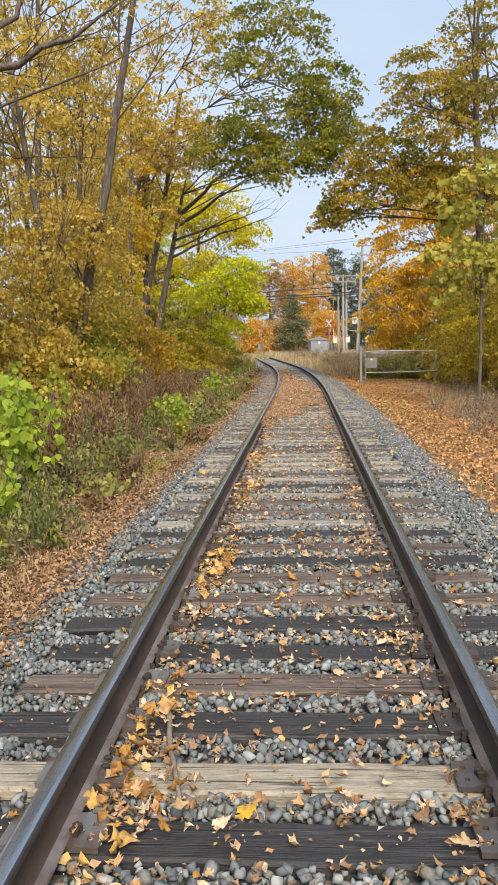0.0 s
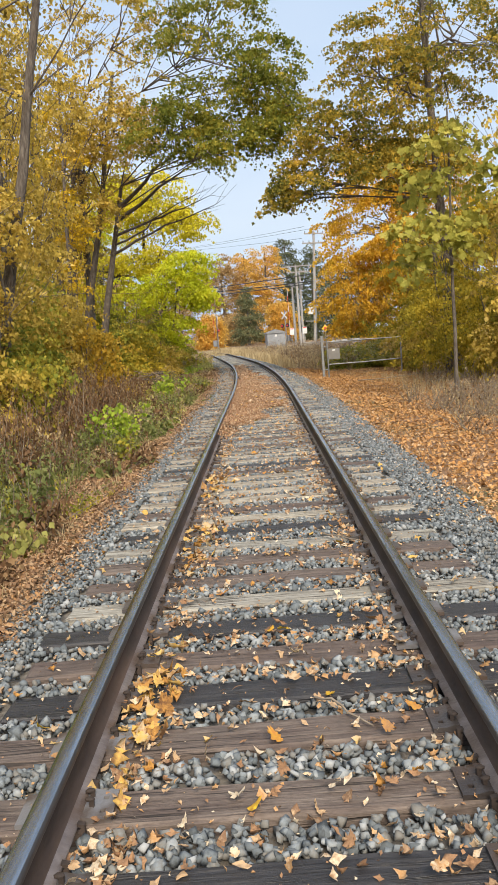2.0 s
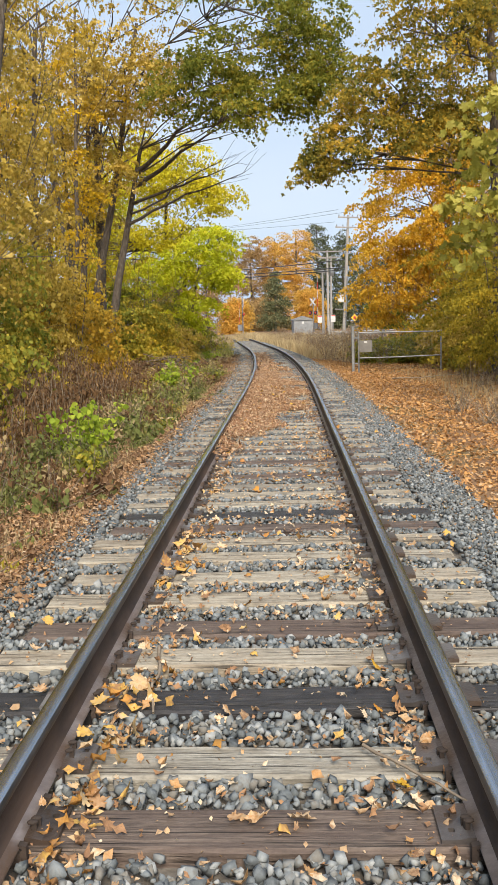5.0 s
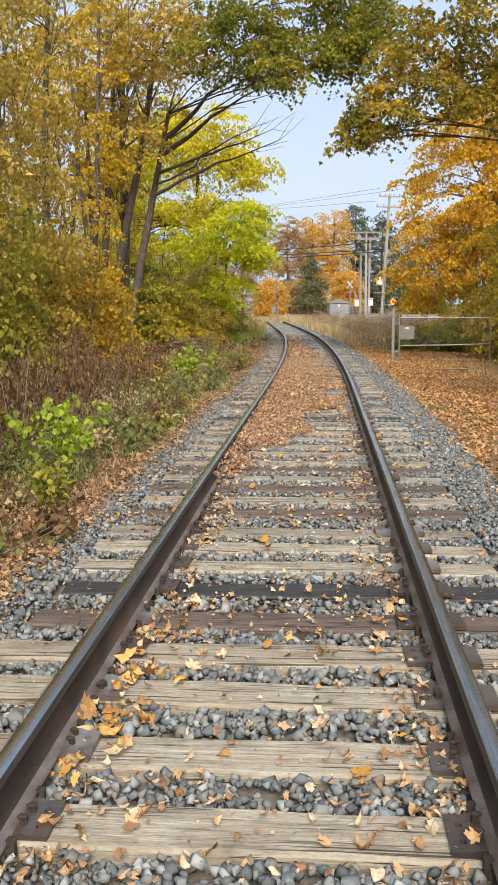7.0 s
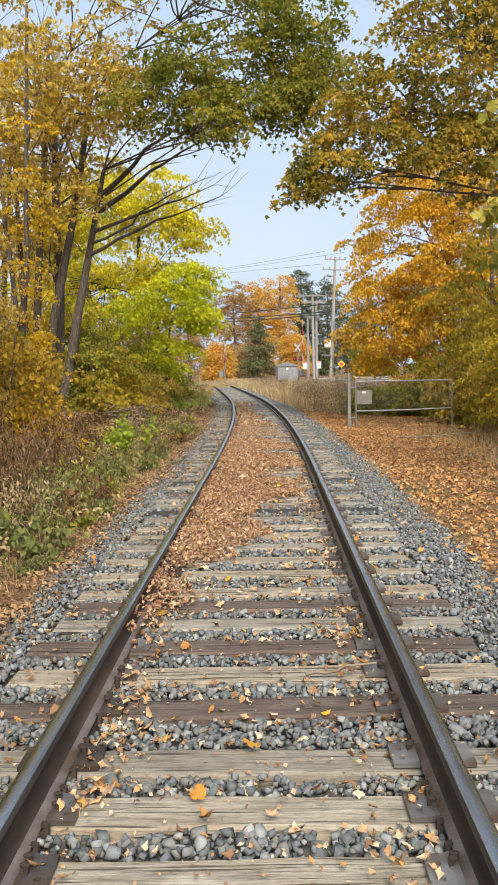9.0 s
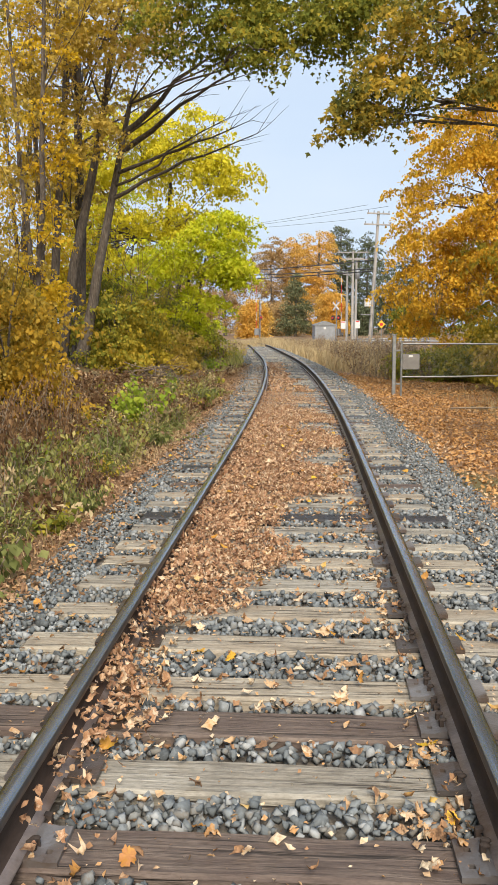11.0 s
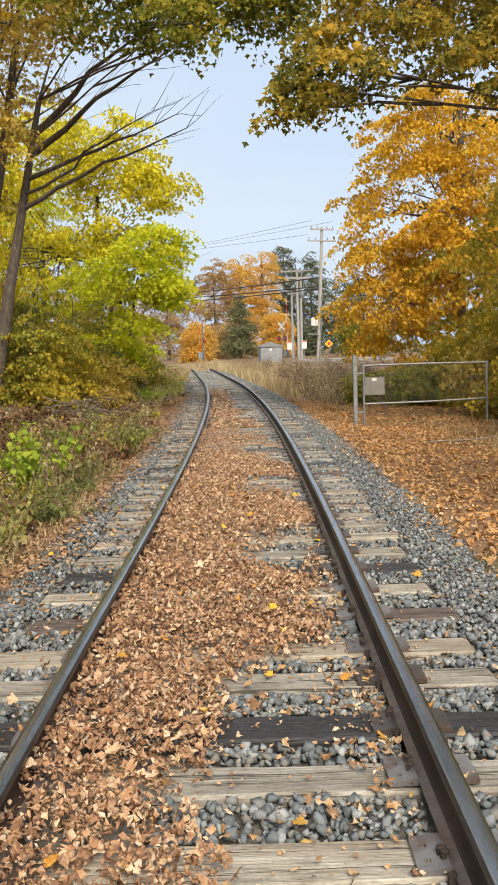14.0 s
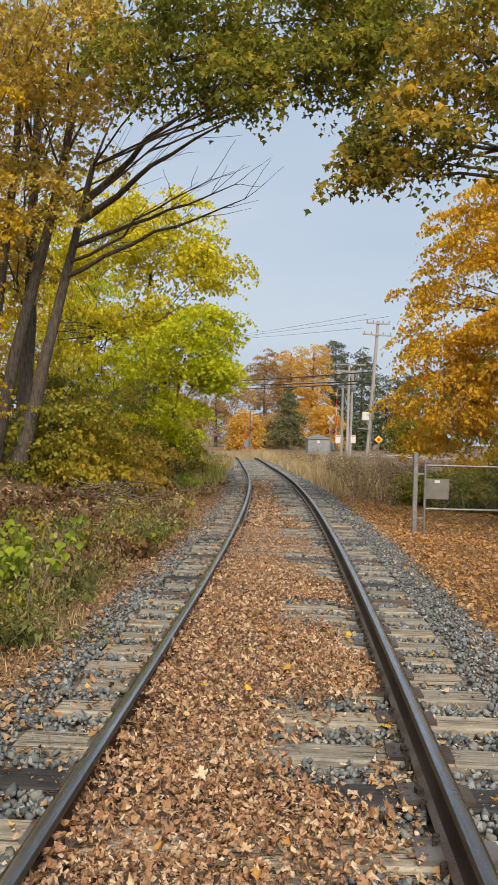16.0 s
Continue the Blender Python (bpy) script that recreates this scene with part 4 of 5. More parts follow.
grass("bend_grass", 5000, (-5.0, -1.35), (64, 88), 0.8, F_STRAW, "tall brown grass inside the bend", width=0.02)
grass("crossing_grass", 5000, (1.3, 5.0), (80, 108), 0.8, F_STRAW, "pale straw grass before the crossing", width=0.025)
grass("track_grass", 3500, (-1.3, 1.3), (86, 108), 0.5, F_STRAW, "straw grass overgrowing the far track", width=0.02)


# ---- ballast stones ----
def stone_shape(seed):
    r = np.random.default_rng(seed)
    bm = bmesh.new()
    for cx in (-1, 1):
        for cy in (-1, 1):
            for cz in (-1, 1):
                q = np.array([cx, cy, cz]) * r.uniform(0.45, 1.2, 3)
                bm.verts.new(q * np.array([1.0, 0.8, 0.72]) * 0.74)
    out = bmesh.ops.convex_hull(bm, input=bm.verts)
    bmesh.ops.delete(bm, geom=[g for g in out["geom_interior"] if isinstance(g, bmesh.types.BMVert)], context="VERTS")
    bmesh.ops.triangulate(bm, faces=bm.faces)
    bm.verts.index_update()
    v = np.array([q.co[:] for q in bm.verts]) * 0.5
    f = np.array([[q.index for q in g.verts] for g in bm.faces])
    bm.free()
    return v, f


STONES = [stone_shape(k) for k in range(12)]
tie_arr = np.array(sorted(REAR_TIES + list(TIE_Y)))


def on_tie(u, y, half=0.135):
    i = np.clip(np.searchsorted(tie_arr, y), 1, len(tie_arr) - 1)
    d = np.minimum(np.abs(tie_arr[i] - y), np.abs(tie_arr[i - 1] - y))
    return (d < half) & (np.abs(u) < 1.31)


def drift(u, y):
    """How thick the leaves lie between the rails."""
    side = np.interp(y, [15.5, 17.5, 19.5, 22, 26, 34, 42], [-0.55, -0.28, 0.05, 0.5, 0.7, 0.6, 0.1])
    wav = 0.16 * np.sin(2.1 * y) + 0.10 * np.sin(5.3 * y + 1)
    main = np.clip((side + wav - u) / 0.25, 0, 1) * np.interp(y, [15.5, 17, 20, 25, 32, 40, 50], [0, 0.85, 1, 0.85, 0.6, 0.45, 0.25])
    patch = np.clip(1.5 - ((u - 0.28) / 0.3) ** 2, 0, 1) * np.clip(np.sin(1.9 * y + 0.6) + 0.1, 0, 1) * (y > 19)
    return np.clip(main - 0.75 * patch, 0, 1)


def ballast(name, n, ys, size, label):
    vs, fs, base = [], [], 0
    for k, (sv, sf) in enumerate(STONES):
        m = n // len(STONES)
        y = rng.uniform(*ys, m)
        u = rng.uniform(-1.8, 2.0, m)
        edge = np.clip((-u - 1.45) / 0.4, 0, 1) + np.clip((u - 1.6) / 0.45, 0, 1)
        keep = ~on_tie(u, y) & (rng.random(m) > edge * 0.75) & (np.abs(np.abs(u) - 0.7525) > 0.066) & ~((y > 17) & (y < 30) & (np.abs(u) < 0.66) & (drift(u, y) > 0.85))
        y, u = y[keep], u[keep]
        m = len(y)
        s = size * np.exp(rng.normal(0, 0.26, m))[:, None] * rng.uniform(0.75, 1.2, (m, 3))
        s *= np.where(np.abs(u) > 1.35, 0.82, 1.0)[:, None]
        top = np.interp(u, [-1.9, -1.5, -1.3, 1.3, 1.55, 2.1], [-0.20, -0.045, -0.018, -0.018, -0.035, -0.22])
        z = top + rng.uniform(-0.024, 0.016, m)
        mats = euler_mats(rng.normal(0, 0.7, m), rng.normal(0, 0.7, m), rng.uniform(0, 2 * np.pi, m))
        v, f = scatter(sv, sf, np.stack([u + mid_x(y), y, z], 1), mats, s)
        vs.append(v)
        fs.append(f + base)
        base += len(v)
    return tagged(new(name, mesh_from(name, np.concatenate(vs), np.concatenate(fs), M_STONE)), label, "ballast", kind="stuff")


ballast("ballast", 118000, (1.3, 22.5), 0.040, "grey crushed-stone ballast between the ties")
ballast("rear_ballast", 2500, (-5, 0.6), 0.075, "grey crushed-stone ballast behind the start")
ballast("middle_ballast", 36000, (22.5, 34), 0.041, "grey crushed-stone ballast before the bend")
ballast("far_ballast", 18000, (34, 54), 0.055, "grey crushed-stone ballast round the bend")
ballast("bend_ballast", 11000, (54, 90), 0.08, "grey ballast beyond the bend")


# ---- fallen leaves ----
def crumple(seed, k=8):
    """A curled dead leaf: an uneven, pointed outline folded along its middle."""
    r = np.random.default_rng(seed)
    a = np.sort(np.linspace(0, 2 * np.pi, k, endpoint=False) + r.uniform(-0.3, 0.3, k))
    rad = r.uniform(0.26, 0.62, k)
    x, y = np.cos(a) * rad, np.sin(a) * rad * r.uniform(0.55, 1.0)
    z = 0.9 * r.uniform(0.3, 1.0) * y * y + r.normal(0.0, 0.10, k)
    v = np.concatenate([[[0, 0, -0.04]], np.stack([x, y, z], 1)])
    return v, np.array([(0, 1 + i, 1 + (i + 1) % k) for i in range(k)])


def curled_maple(seed):
    """A lobed dead leaf rolled about a slanting axis, with uneven lobes."""
    r = np.random.default_rng(seed)
    v = MAPLE_V.copy()
    v[:, :2] *= r.uniform(0.72, 1.12, (len(v), 1))
    v[:, 0] *= r.uniform(0.7, 1.0)
    a = r.uniform(0, np.pi)
    d = v[:, 0] * np.cos(a) + (v[:, 1] - 0.4) * np.sin(a)
    v[:, 2] = r.uniform(0.5, 1.5) * d * d + r.normal(0, 0.06, len(v))
    return v, MAPLE_F


def withered(seed):
    """A whole dead leaf in two rings, buckled and rolled up at its rim."""
    r = np.random.default_rng(900 + seed)
    k = 8
    a = np.linspace(0, 2 * np.pi, k, endpoint=False) + r.uniform(-0.2, 0.2, k)
    rad = 0.5 * np.where(np.arange(k) % 2 == 0, r.uniform(0.85, 1.15, k), r.uniform(0.5, 0.8, k))
    wide = r.uniform(0.6, 1.0)
    rim = np.stack([np.cos(a) * rad, np.sin(a) * rad * wide], 1)
    xy = np.concatenate([[[0, 0]], rim * 0.55, rim])
    b = r.uniform(0, np.pi)
    d = xy[:, 0] * np.cos(b) + xy[:, 1] * np.sin(b)
    z = r.uniform(0.7, 1.6) * d * d + r.normal(0, 0.05, len(xy))
    z[1 + k:] += r.uniform(-0.04, 0.16, k)
    xy[1 + k:] *= r.uniform(0.75, 1.0, (k, 1))
    f = [(0, 1 + i, 1 + (i + 1) % k) for i in range(k)]
    for i in range(k):
        j = (i + 1) % k
        f += [(1 + i, 1 + k + i, 1 + k + j), (1 + i, 1 + k + j, 1 + j)]
    return np.concatenate([xy, z[:, None]], 1), np.array(f)


CRUMPLES = [crumple(k, 6) for k in range(10)]
CURLED = [curled_maple(k) for k in range(6)]
WITHERED = [withered(k) for k in range(10)]


def litter(name, u, y, z, size, mat, label, tilt=0.35, flat=False):
    vs, fs, base = [], [], 0
    n = len(u)
    pick = rng.integers(0, 10, n)
    for k in range(10):
        q = pick == k
        m = int(q.sum())
        mats = euler_mats(rng.normal(0, tilt, m), rng.normal(0, tilt, m), rng.uniform(0, 2 * np.pi, m))
        s = np.repeat((size * rng.uniform(0.55, 1.3, m))[:, None], 3, 1)
        s[:, 2] *= rng.choice([-1.0, 1.0, 1.0], m) * rng.uniform(0.5, 2.2, m)
        s[:, 1] *= rng.uniform(0.6, 1.05, m)
        if flat and tilt < 0.55:
            s[:, 2] *= 0.7
        if flat and k < 2:
            sv, sf = CURLED[k * 3 % 5]
        elif flat:
            sv, sf = WITHERED[k]
        else:
            sv, sf = CRUMPLES[k]
        v, f = scatter(sv, sf, np.stack([u[q] + mid_x(y[q]), y[q], z[q]], 1), mats, s)
        vs.append(v)
        fs.append(f + base)
        base += len(v)
    return [(np.concatenate(vs), np.concatenate(fs), mat, name, label)]


def put_litter(name, batch):
    for v, f, mat, nm, label in batch:
        tagged(new(nm, mesh_from(nm, v, f, mat)), label, "fallen leaves", kind="stuff")


def bed_z(u, y):
    return np.where(on_tie(u, y, 0.11), 0.012, np.interp(np.abs(u), [0, 1.35, 1.6, 2.0], [-0.005, -0.01, -0.05, -0.17]))


def rand_uy(n, us, ys, dens):
    u, y = rng.uniform(*us, n), rng.uniform(*ys, n)
    k = rng.random(n) < dens(u, y)
    return u[k], y[k]


def drift_z(u, y):
    return 0.010 + 0.035 * np.clip((-u - 0.67) / 0.05, 0, 1.3) + 0.025 * np.sin(4 * u + 2.7 * y) * np.sin(3.3 * y) + 0.035 * np.clip((-u - 0.5) / 0.2, 0, 1) - 0.03 * (u > 0.62)


u, y = rand_uy(52000, (-0.735, 0.68), (15, 34), drift)
put_litter("leaf_fragments", litter("leaf_fragments", u, y, drift_z(u, y) + rng.uniform(0.0, 0.055, len(u)), 0.031, L_DRIFT, "small brown leaf fragments drifted between the rails", 0.85))
u, y = rand_uy(23000, (-0.735, 0.68), (15, 30), drift)
put_litter("leaf_drift", litter("leaf_drift", u, y, drift_z(u, y) + rng.uniform(0.0, 0.05, len(u)), 0.050, L_DRIFT, "drift of brown fallen leaves between the rails", 0.6, True))
u, y = rand_uy(9000, (-0.68, 0.66), (34, 52), drift)
put_litter("far_drift", litter("far_leaf_drift", u, y, 0.015 + rng.uniform(0, 0.045, len(u)), 0.085, L_DRIFT, "brown fallen leaves between the rails at the bend", 0.7))
rim = lambda u, y: 0.10 + 0.16 * np.interp(y, [5, 9], [1, 0]) + 0.75 * np.exp(-((np.abs(u) - 0.56) / 0.13) ** 2) * np.clip(0.55 + 0.6 * np.sin(2.7 * y + 3 * (u > 0)), 0.08, 1) + 0.12 * np.clip(np.sin(3.1 * y), 0, 1)
u, y = rand_uy(23000, (-0.69, 0.675), (1.2, 26), lambda u, y: rim(u, y) * np.where(on_tie(u, y), 0.38, 1.0))
put_litter("scattered_leaves", litter("scattered_leaves", u, y, bed_z(u, y) + rng.uniform(0.002, 0.02, len(u)), 0.052, L_TAN, "scattered tan fallen leaves on ties and ballast", 0.4, True))
u, y = rand_uy(2300, (-0.69, -0.34), (1.2, 14), lambda u, y: np.exp(-((u + 0.56) / 0.1) ** 2) * np.clip(np.sin(2.2 * y + 1.0) + 0.35, 0, 1) * np.interp(y, [1, 8, 14], [1, 0.8, 0.25]))
put_litter("golden_leaves", litter("golden_leaves", u, y, bed_z(u, y) + rng.uniform(0.004, 0.045, len(u)), 0.078, L_GOLD, "golden fallen leaves heaped along the rail", 0.5, True))
u, y = rand_uy(1700, (-1.7, 1.8), (1.2, 40), lambda u, y: 0.55 + 0 * u)
k = np.abs(np.abs(u) - 0.75) > 0.09
u, y = u[k], y[k]
put_litter("pale_leaves", litter("pale_leaves", u, y, bed_z(u, y) + 0.06 * (drift(u, y) > 0.4) * (np.abs(u) < 0.66) + rng.uniform(0.004, 0.02, len(u)), 0.058, L_GOLD, "scattered orange and pale fallen leaves", 0.4, True))
u, y = rand_uy(16000, (1.25, 2.4), (1.2, 40), lambda u, y: np.clip(0.10 + (u - 1.4) * 0.5, 0, 0.6) * (0.6 + 0.4 * np.sin(1.3 * y)))
put_litter("shoulder_leaves", litter("shoulder_leaves", u, y, np.interp(u, [1.25, 1.55, 2.15, 2.4], [-0.01, -0.02, -0.19, -0.24]) + rng.uniform(0.0, 0.03, len(u)), 0.046, L_TAN, "brown fallen leaves caught on the ballast shoulder", 0.5))
u, y = rand_uy(26000, (-2.9, -1.3), (1.2, 17), lambda u, y: np.clip((-u - 1.36) / 0.5, 0, 1))
put_litter("near_leaf_strip", litter("edge_leaves", u, y, np.maximum(ground_z(u + mid_x(y), y), np.interp(u, [-2.0, -1.5, -1.25, -0.8], [-0.20, -0.05, -0.02, 0.005])) + rng.uniform(0.01, 0.05, len(u)), 0.045, L_STRIP, "matted tan leaves and straw along the ballast edge", 0.5))
u, y = rand_uy(44000, (-2.75, -0.86), (1.2, 50), lambda u, y: np.clip(np.clip((-u - 1.36) / 0.4, 0, 1) + 0.04 + 0.12 * (y > 14), 0, 1) * (0.75 + 0.25 * np.sin(1.1 * y)))
put_litter("left_leaf_strip", litter("bank_leaves", u, y, np.maximum(ground_z(u + mid_x(y), y), np.interp(u, [-2.0, -1.5, -1.25, -0.8], [-0.20, -0.05, -0.02, 0.005])) + rng.uniform(0.01, 0.05, len(u)), 0.05, L_STRIP, "tan fallen leaves along the ballast edge", 0.4))
u, y = rand_uy(58000, (1.55, 7.6), (4, 48), lambda u, y: np.clip((u - 1.75) / 0.45, 0.02, 1) * np.clip((7.6 - u) / 1.5, 0, 1) * np.clip((y - 3.5) / 5, 0, 1) * np.clip((48 - y) / 4, 0, 1))
put_litter("orange_carpet", litter("leaf_carpet", u, y, np.maximum(ground_z(u + mid_x(y), y), np.interp(u, [1.5, 1.75, 2.15, 2.2], [-0.05, -0.1, -0.22, -9])) + rng.uniform(0.01, 0.05, len(u)), 0.072, L_CARPET, "carpet of orange fallen leaves beside the track", 0.4))
u, y = rand_uy(9000, (-3.9, -2.5), (15, 50), lambda u, y: 0.8 + 0 * u)
put_litter("bank_litter", litter("bank_litter", u, y, ground_z(u + mid_x(y), y) + rng.uniform(0.01, 0.08, len(u)), 0.075, L_TAN, "brown fallen leaves caught among the weeds", 0.5))
u, y = rand_uy(6500, (-8.0, -2.6), (6, 50), lambda u, y: 0.8 + 0 * u)
put_litter("thicket_floor", litter("thicket_leaves", u, y, ground_z(u + mid_x(y), y) + rng.uniform(0.01, 0.05, len(u)), 0.15, L_TAN, "brown fallen leaves under the thicket", 0.4))

crumb = (np.array([(-0.5, -0.2, 0), (0.1, -0.35, 0.12), (0.5, 0.1, 0.02), (-0.1, 0.4, 0.15), (0, 0, -0.05)]), np.array([(4, 0, 1), (4, 1, 2), (4, 2, 3), (4, 3, 0)]))
u, y = rand_uy(52000, (-1.75, 1.85), (1.2, 26), lambda u, y: 0.22 + 0.6 * np.exp(-((np.abs(u) - 0.60) / 0.09) ** 2) + 0.5 * np.exp(-((np.abs(u) - 0.90) / 0.07) ** 2))
k = np.abs(np.abs(u) - 0.7525) > 0.075
u, y = u[k], y[k]
m = len(u)
v, f = scatter(crumb[0], crumb[1], np.stack([u + mid_x(y), y, bed_z(u, y) + rng.uniform(-0.014, 0.016, m) * ~on_tie(u, y, 0.12) + 0.004], 1), euler_mats(rng.normal(0, 0.5, m), rng.normal(0, 0.5, m), rng.uniform(0, 6.28, m)), rng.uniform(0.008, 0.026, (m, 1)) * rng.uniform(0.6, 1.3, (m, 3)))
tagged(new("leaf_crumbs", mesh_from("leaf_crumbs", v, f, L_TAN)), "broken brown leaf crumbs among the ballast stones", "fallen leaves", kind="stuff")

leaf_meshes = []
for k in range(6):
    leaf_meshes.append(mesh_from("maple_leaf", CURLED[k][0] * np.array([1, 1, 0.6]), MAPLE_F, L_YELLOW if k % 2 else L_CREAM))
r_lf = random.Random(21)
for k in range(150):
    y = 1.8 + 25 * r_lf.random()
    u = r_lf.uniform(-0.62, 0.62) if r_lf.random() < 0.75 else r_lf.choice((-1, 1)) * r_lf.uniform(0.9, 1.6)
    z = float(bed_z(np.array([u]), np.array([y]))[0]) + 0.014 + (0.055 if drift(np.array([u]), np.array([y]))[0] > 0.5 else 0)
    sc = r_lf.uniform(0.05, 0.095)
    ob = new("maple_leaf", leaf_meshes[k % 6])
    ob.matrix_basis = pose(u + float(mid_x(y)), y, z, r_lf.uniform(-18, 18), r_lf.uniform(-18, 18), r_lf.uniform(0, 360)) @ Matrix.Diagonal((sc, sc, sc, 1))
    tagged(ob, ("yellow" if k % 2 else "dry cream") + " fallen maple leaf curled on the track", "leaf", "fallen maple leaves")


# ---- fastenings of the rails ----
def plate_mesh():
    """Tie plate with two square spike holes on the gauge side and a low shoulder."""
    xs = [-0.16, -0.085, -0.075, 0.075, 0.085, 0.118, 0.138, 0.166]
    ys = [-0.095, -0.052, -0.030, 0.030, 0.052, 0.095]
    bm = bmesh.new()
    vt = {(i, j): bm.verts.new((x, y, 0.022 if x in (-0.085, -0.075, 0.075, 0.085) else 0.014)) for i, x in enumerate(xs) for j, y in enumerate(ys)}
    faces = [bm.faces.new([vt[i, j], vt[i + 1, j], vt[i + 1, j + 1], vt[i, j + 1]]) for i in range(len(xs) - 1) for j in range(len(ys) - 1) if not (i == 5 and j in (1, 3))]
    ext = bmesh.ops.extrude_face_region(bm, geom=faces)
    for v in ext["geom"]:
        if isinstance(v, bmesh.types.BMVert):
            v.co.z = -0.004
    bmesh.ops.recalc_face_normals(bm, faces=bm.faces)
    me = bpy.data.meshes.new("tie_plate")
    bm.to_mesh(me)
    bm.free()
    me.materials.append(M_PLATE)
    return me


def spike_mesh():
    """Cut spike: a square shank under a domed, overhanging head."""
    bm = bmesh.new()
    bmesh.ops.create_cube(bm, size=1)
    bmesh.ops.scale(bm, vec=(0.016, 0.016, 0.04), verts=bm.verts)
    bmesh.ops.translate(bm, vec=(0, 0, 0.015), verts=bm.verts)
    hd = bmesh.ops.create_uvsphere(bm, u_segments=8, v_segments=5, radius=0.5)["verts"]
    bmesh.ops.scale(bm, vec=(0.036, 0.028, 0.016), verts=hd)
    bmesh.ops.translate(bm, vec=(-0.006, 0, 0.034), verts=hd)
    me = bpy.data.meshes.new("spike")
    bm.to_mesh(me)
    bm.free()
    me.materials.append(M_SPIKE)
    return me


def anchor_mesh():
    """Rail anchor: a bent clip hooked round the rail's foot."""
    bm = bmesh.new()
    prof = [(0.062, 0.036), (0.086, 0.030), (0.086, -0.02), (0.07, -0.03), (0.066, 0.012), (0.074, 0.020), (0.062, 0.027)]
    a = [bm.verts.new((x, -0.012, z)) for x, z in prof]
    b = [bm.verts.new((x, 0.012, z)) for x, z in prof]
    n = len(prof)
    for i in range(n):
        bm.faces.new([a[i], a[(i + 1) % n], b[(i + 1) % n], b[i]])
    bm.faces.new(a[::-1])
    bm.faces.new(b)
    me = bpy.data.meshes.new("rail_anchor")
    bm.to_mesh(me)
    bm.free()
    me.materials.append(M_SPIKE)
    return me


ME_PLATE, ME_SPIKE, ME_ANCHOR = plate_mesh(), spike_mesh(), anchor_mesh()
r_fx = random.Random(9)
rest = []
for y in TIE_Y:
    if y > 48:
        break
    ang = math.degrees(math.atan(max(0, y - CURVE_Y) / CURVE_R))
    for s in (-1, 1):
        c = float(mid_x(y)) + s * (GAUGE_HALF + 0.035)
        # the gauge side of the plate points to the middle of the track
        at = pose(c, y + r_fx.uniform(-0.012, 0.012), 0.004, 0, 0, ang + (0 if s < 0 else 180) + r_fx.uniform(-1, 1))
        nails = [(0.082, r_fx.choice((-0.045, 0.045)), 0), (0.088, r_fx.choice((-0.02, 0.02)), 0), (-0.082, r_fx.choice((-0.04, 0.04)), 180)]
        clips = [k for k in (-1, 1) if r_fx.random() < 0.75]
        if y < 24.5:
            plate = part("tie_plate", ME_PLATE, track, at=at)
            for x, q, rz in nails:
                part("spike", ME_SPIKE, plate, at=pose(x, q, r_fx.uniform(0.006, 0.014), 0, r_fx.uniform(-6, 6), rz + r_fx.uniform(-15, 15)))
            for k in clips:
                part("rail_anchor", ME_ANCHOR, track, at=at @ pose(0, k * 0.135, -0.004))
        else:
            rest += [(ME_PLATE, at)] + [(ME_SPIKE, at @ pose(x, q, 0.01, 0, 0, rz)) for x, q, rz in nails] + [(ME_ANCHOR, at @ pose(0, k * 0.135, -0.004)) for k in clips]


def joined(name, items, mats):
    bm = bmesh.new()
    for me, m in items:
        n0 = len(bm.verts)
        bm.from_mesh(me)
        bm.verts.ensure_lookup_table()
        for v in bm.verts[n0:]:
            v.co = m @ v.co
    me = bpy.data.meshes.new(name)
    bm.to_mesh(me)
    bm.free()
    me.materials.append(mats)
    return me


for me, nm in ((ME_PLATE, "far_plate"), (ME_SPIKE, "far_spike"), (ME_ANCHOR, "far_anchor")):
    tagged(part(nm, joined(nm, [q for q in rest if q[0] is me], me.materials[0]), track), "rusty rail fastening", kind="stuff")

# ---- sticks on the track ----
for k, (p0, p1, rad) in enumerate([((-0.52, 3.45, 0.03), (-0.36, 2.72, 0.03), 0.013), ((-0.50, 9.9, 0.03), (-0.38, 9.2, 0.02), 0.009), ((0.15, 5.9, 0.03), (0.34, 5.6, 0.03), 0.006), ((0.28, 15.1, 0.03), (0.66, 15.2, 0.03), 0.010),
                                   ((0.4, 8.9, 0.03), (0.7, 8.5, 0.03), 0.007), ((-1.6, 6.4, -0.02), (-1.3, 5.7, -0.02), 0.006), ((5.0, 21.0, -0.3), (6.6, 22.6, 0.3), 0.02), ((3.4, 33.0, -0.25), (5.6, 33.6, -0.2), 0.02)]):
    st = new("stick", tubes_mesh("stick", M_TWIG, [(wobble_line(p0, p1, 8, 0.02, 300 + k), np.linspace(rad, rad * 0.6, 8), 6)]))
    tagged(st, "bare grey fallen stick lying on the ground", "stick", "fallen sticks")
pile_lines = []
r_bp = np.random.default_rng(77)
for k in range(90):
    c = np.array([-5.3 + r_bp.normal(0, 0.7), 42.2 + r_bp.normal(0, 1.6), r_bp.uniform(-0.25, 0.28)])
    d = np.array([r_bp.normal(0, 1), r_bp.normal(0, 0.9), r_bp.normal(0.05, 0.3)])
    d *= r_bp.uniform(0.35, 1.0) / np.linalg.norm(d)
    pile_lines.append((wobble_line(c - d, c + d, 7, 0.16, 900 + k), np.linspace(0.018, 0.006, 7), 4))
tagged(new("brush_pile", tubes_mesh("brush_pile", M_BRUSH, pile_lines)), "heap of grey dead branches under the trees", "brush pile", kind="stuff")


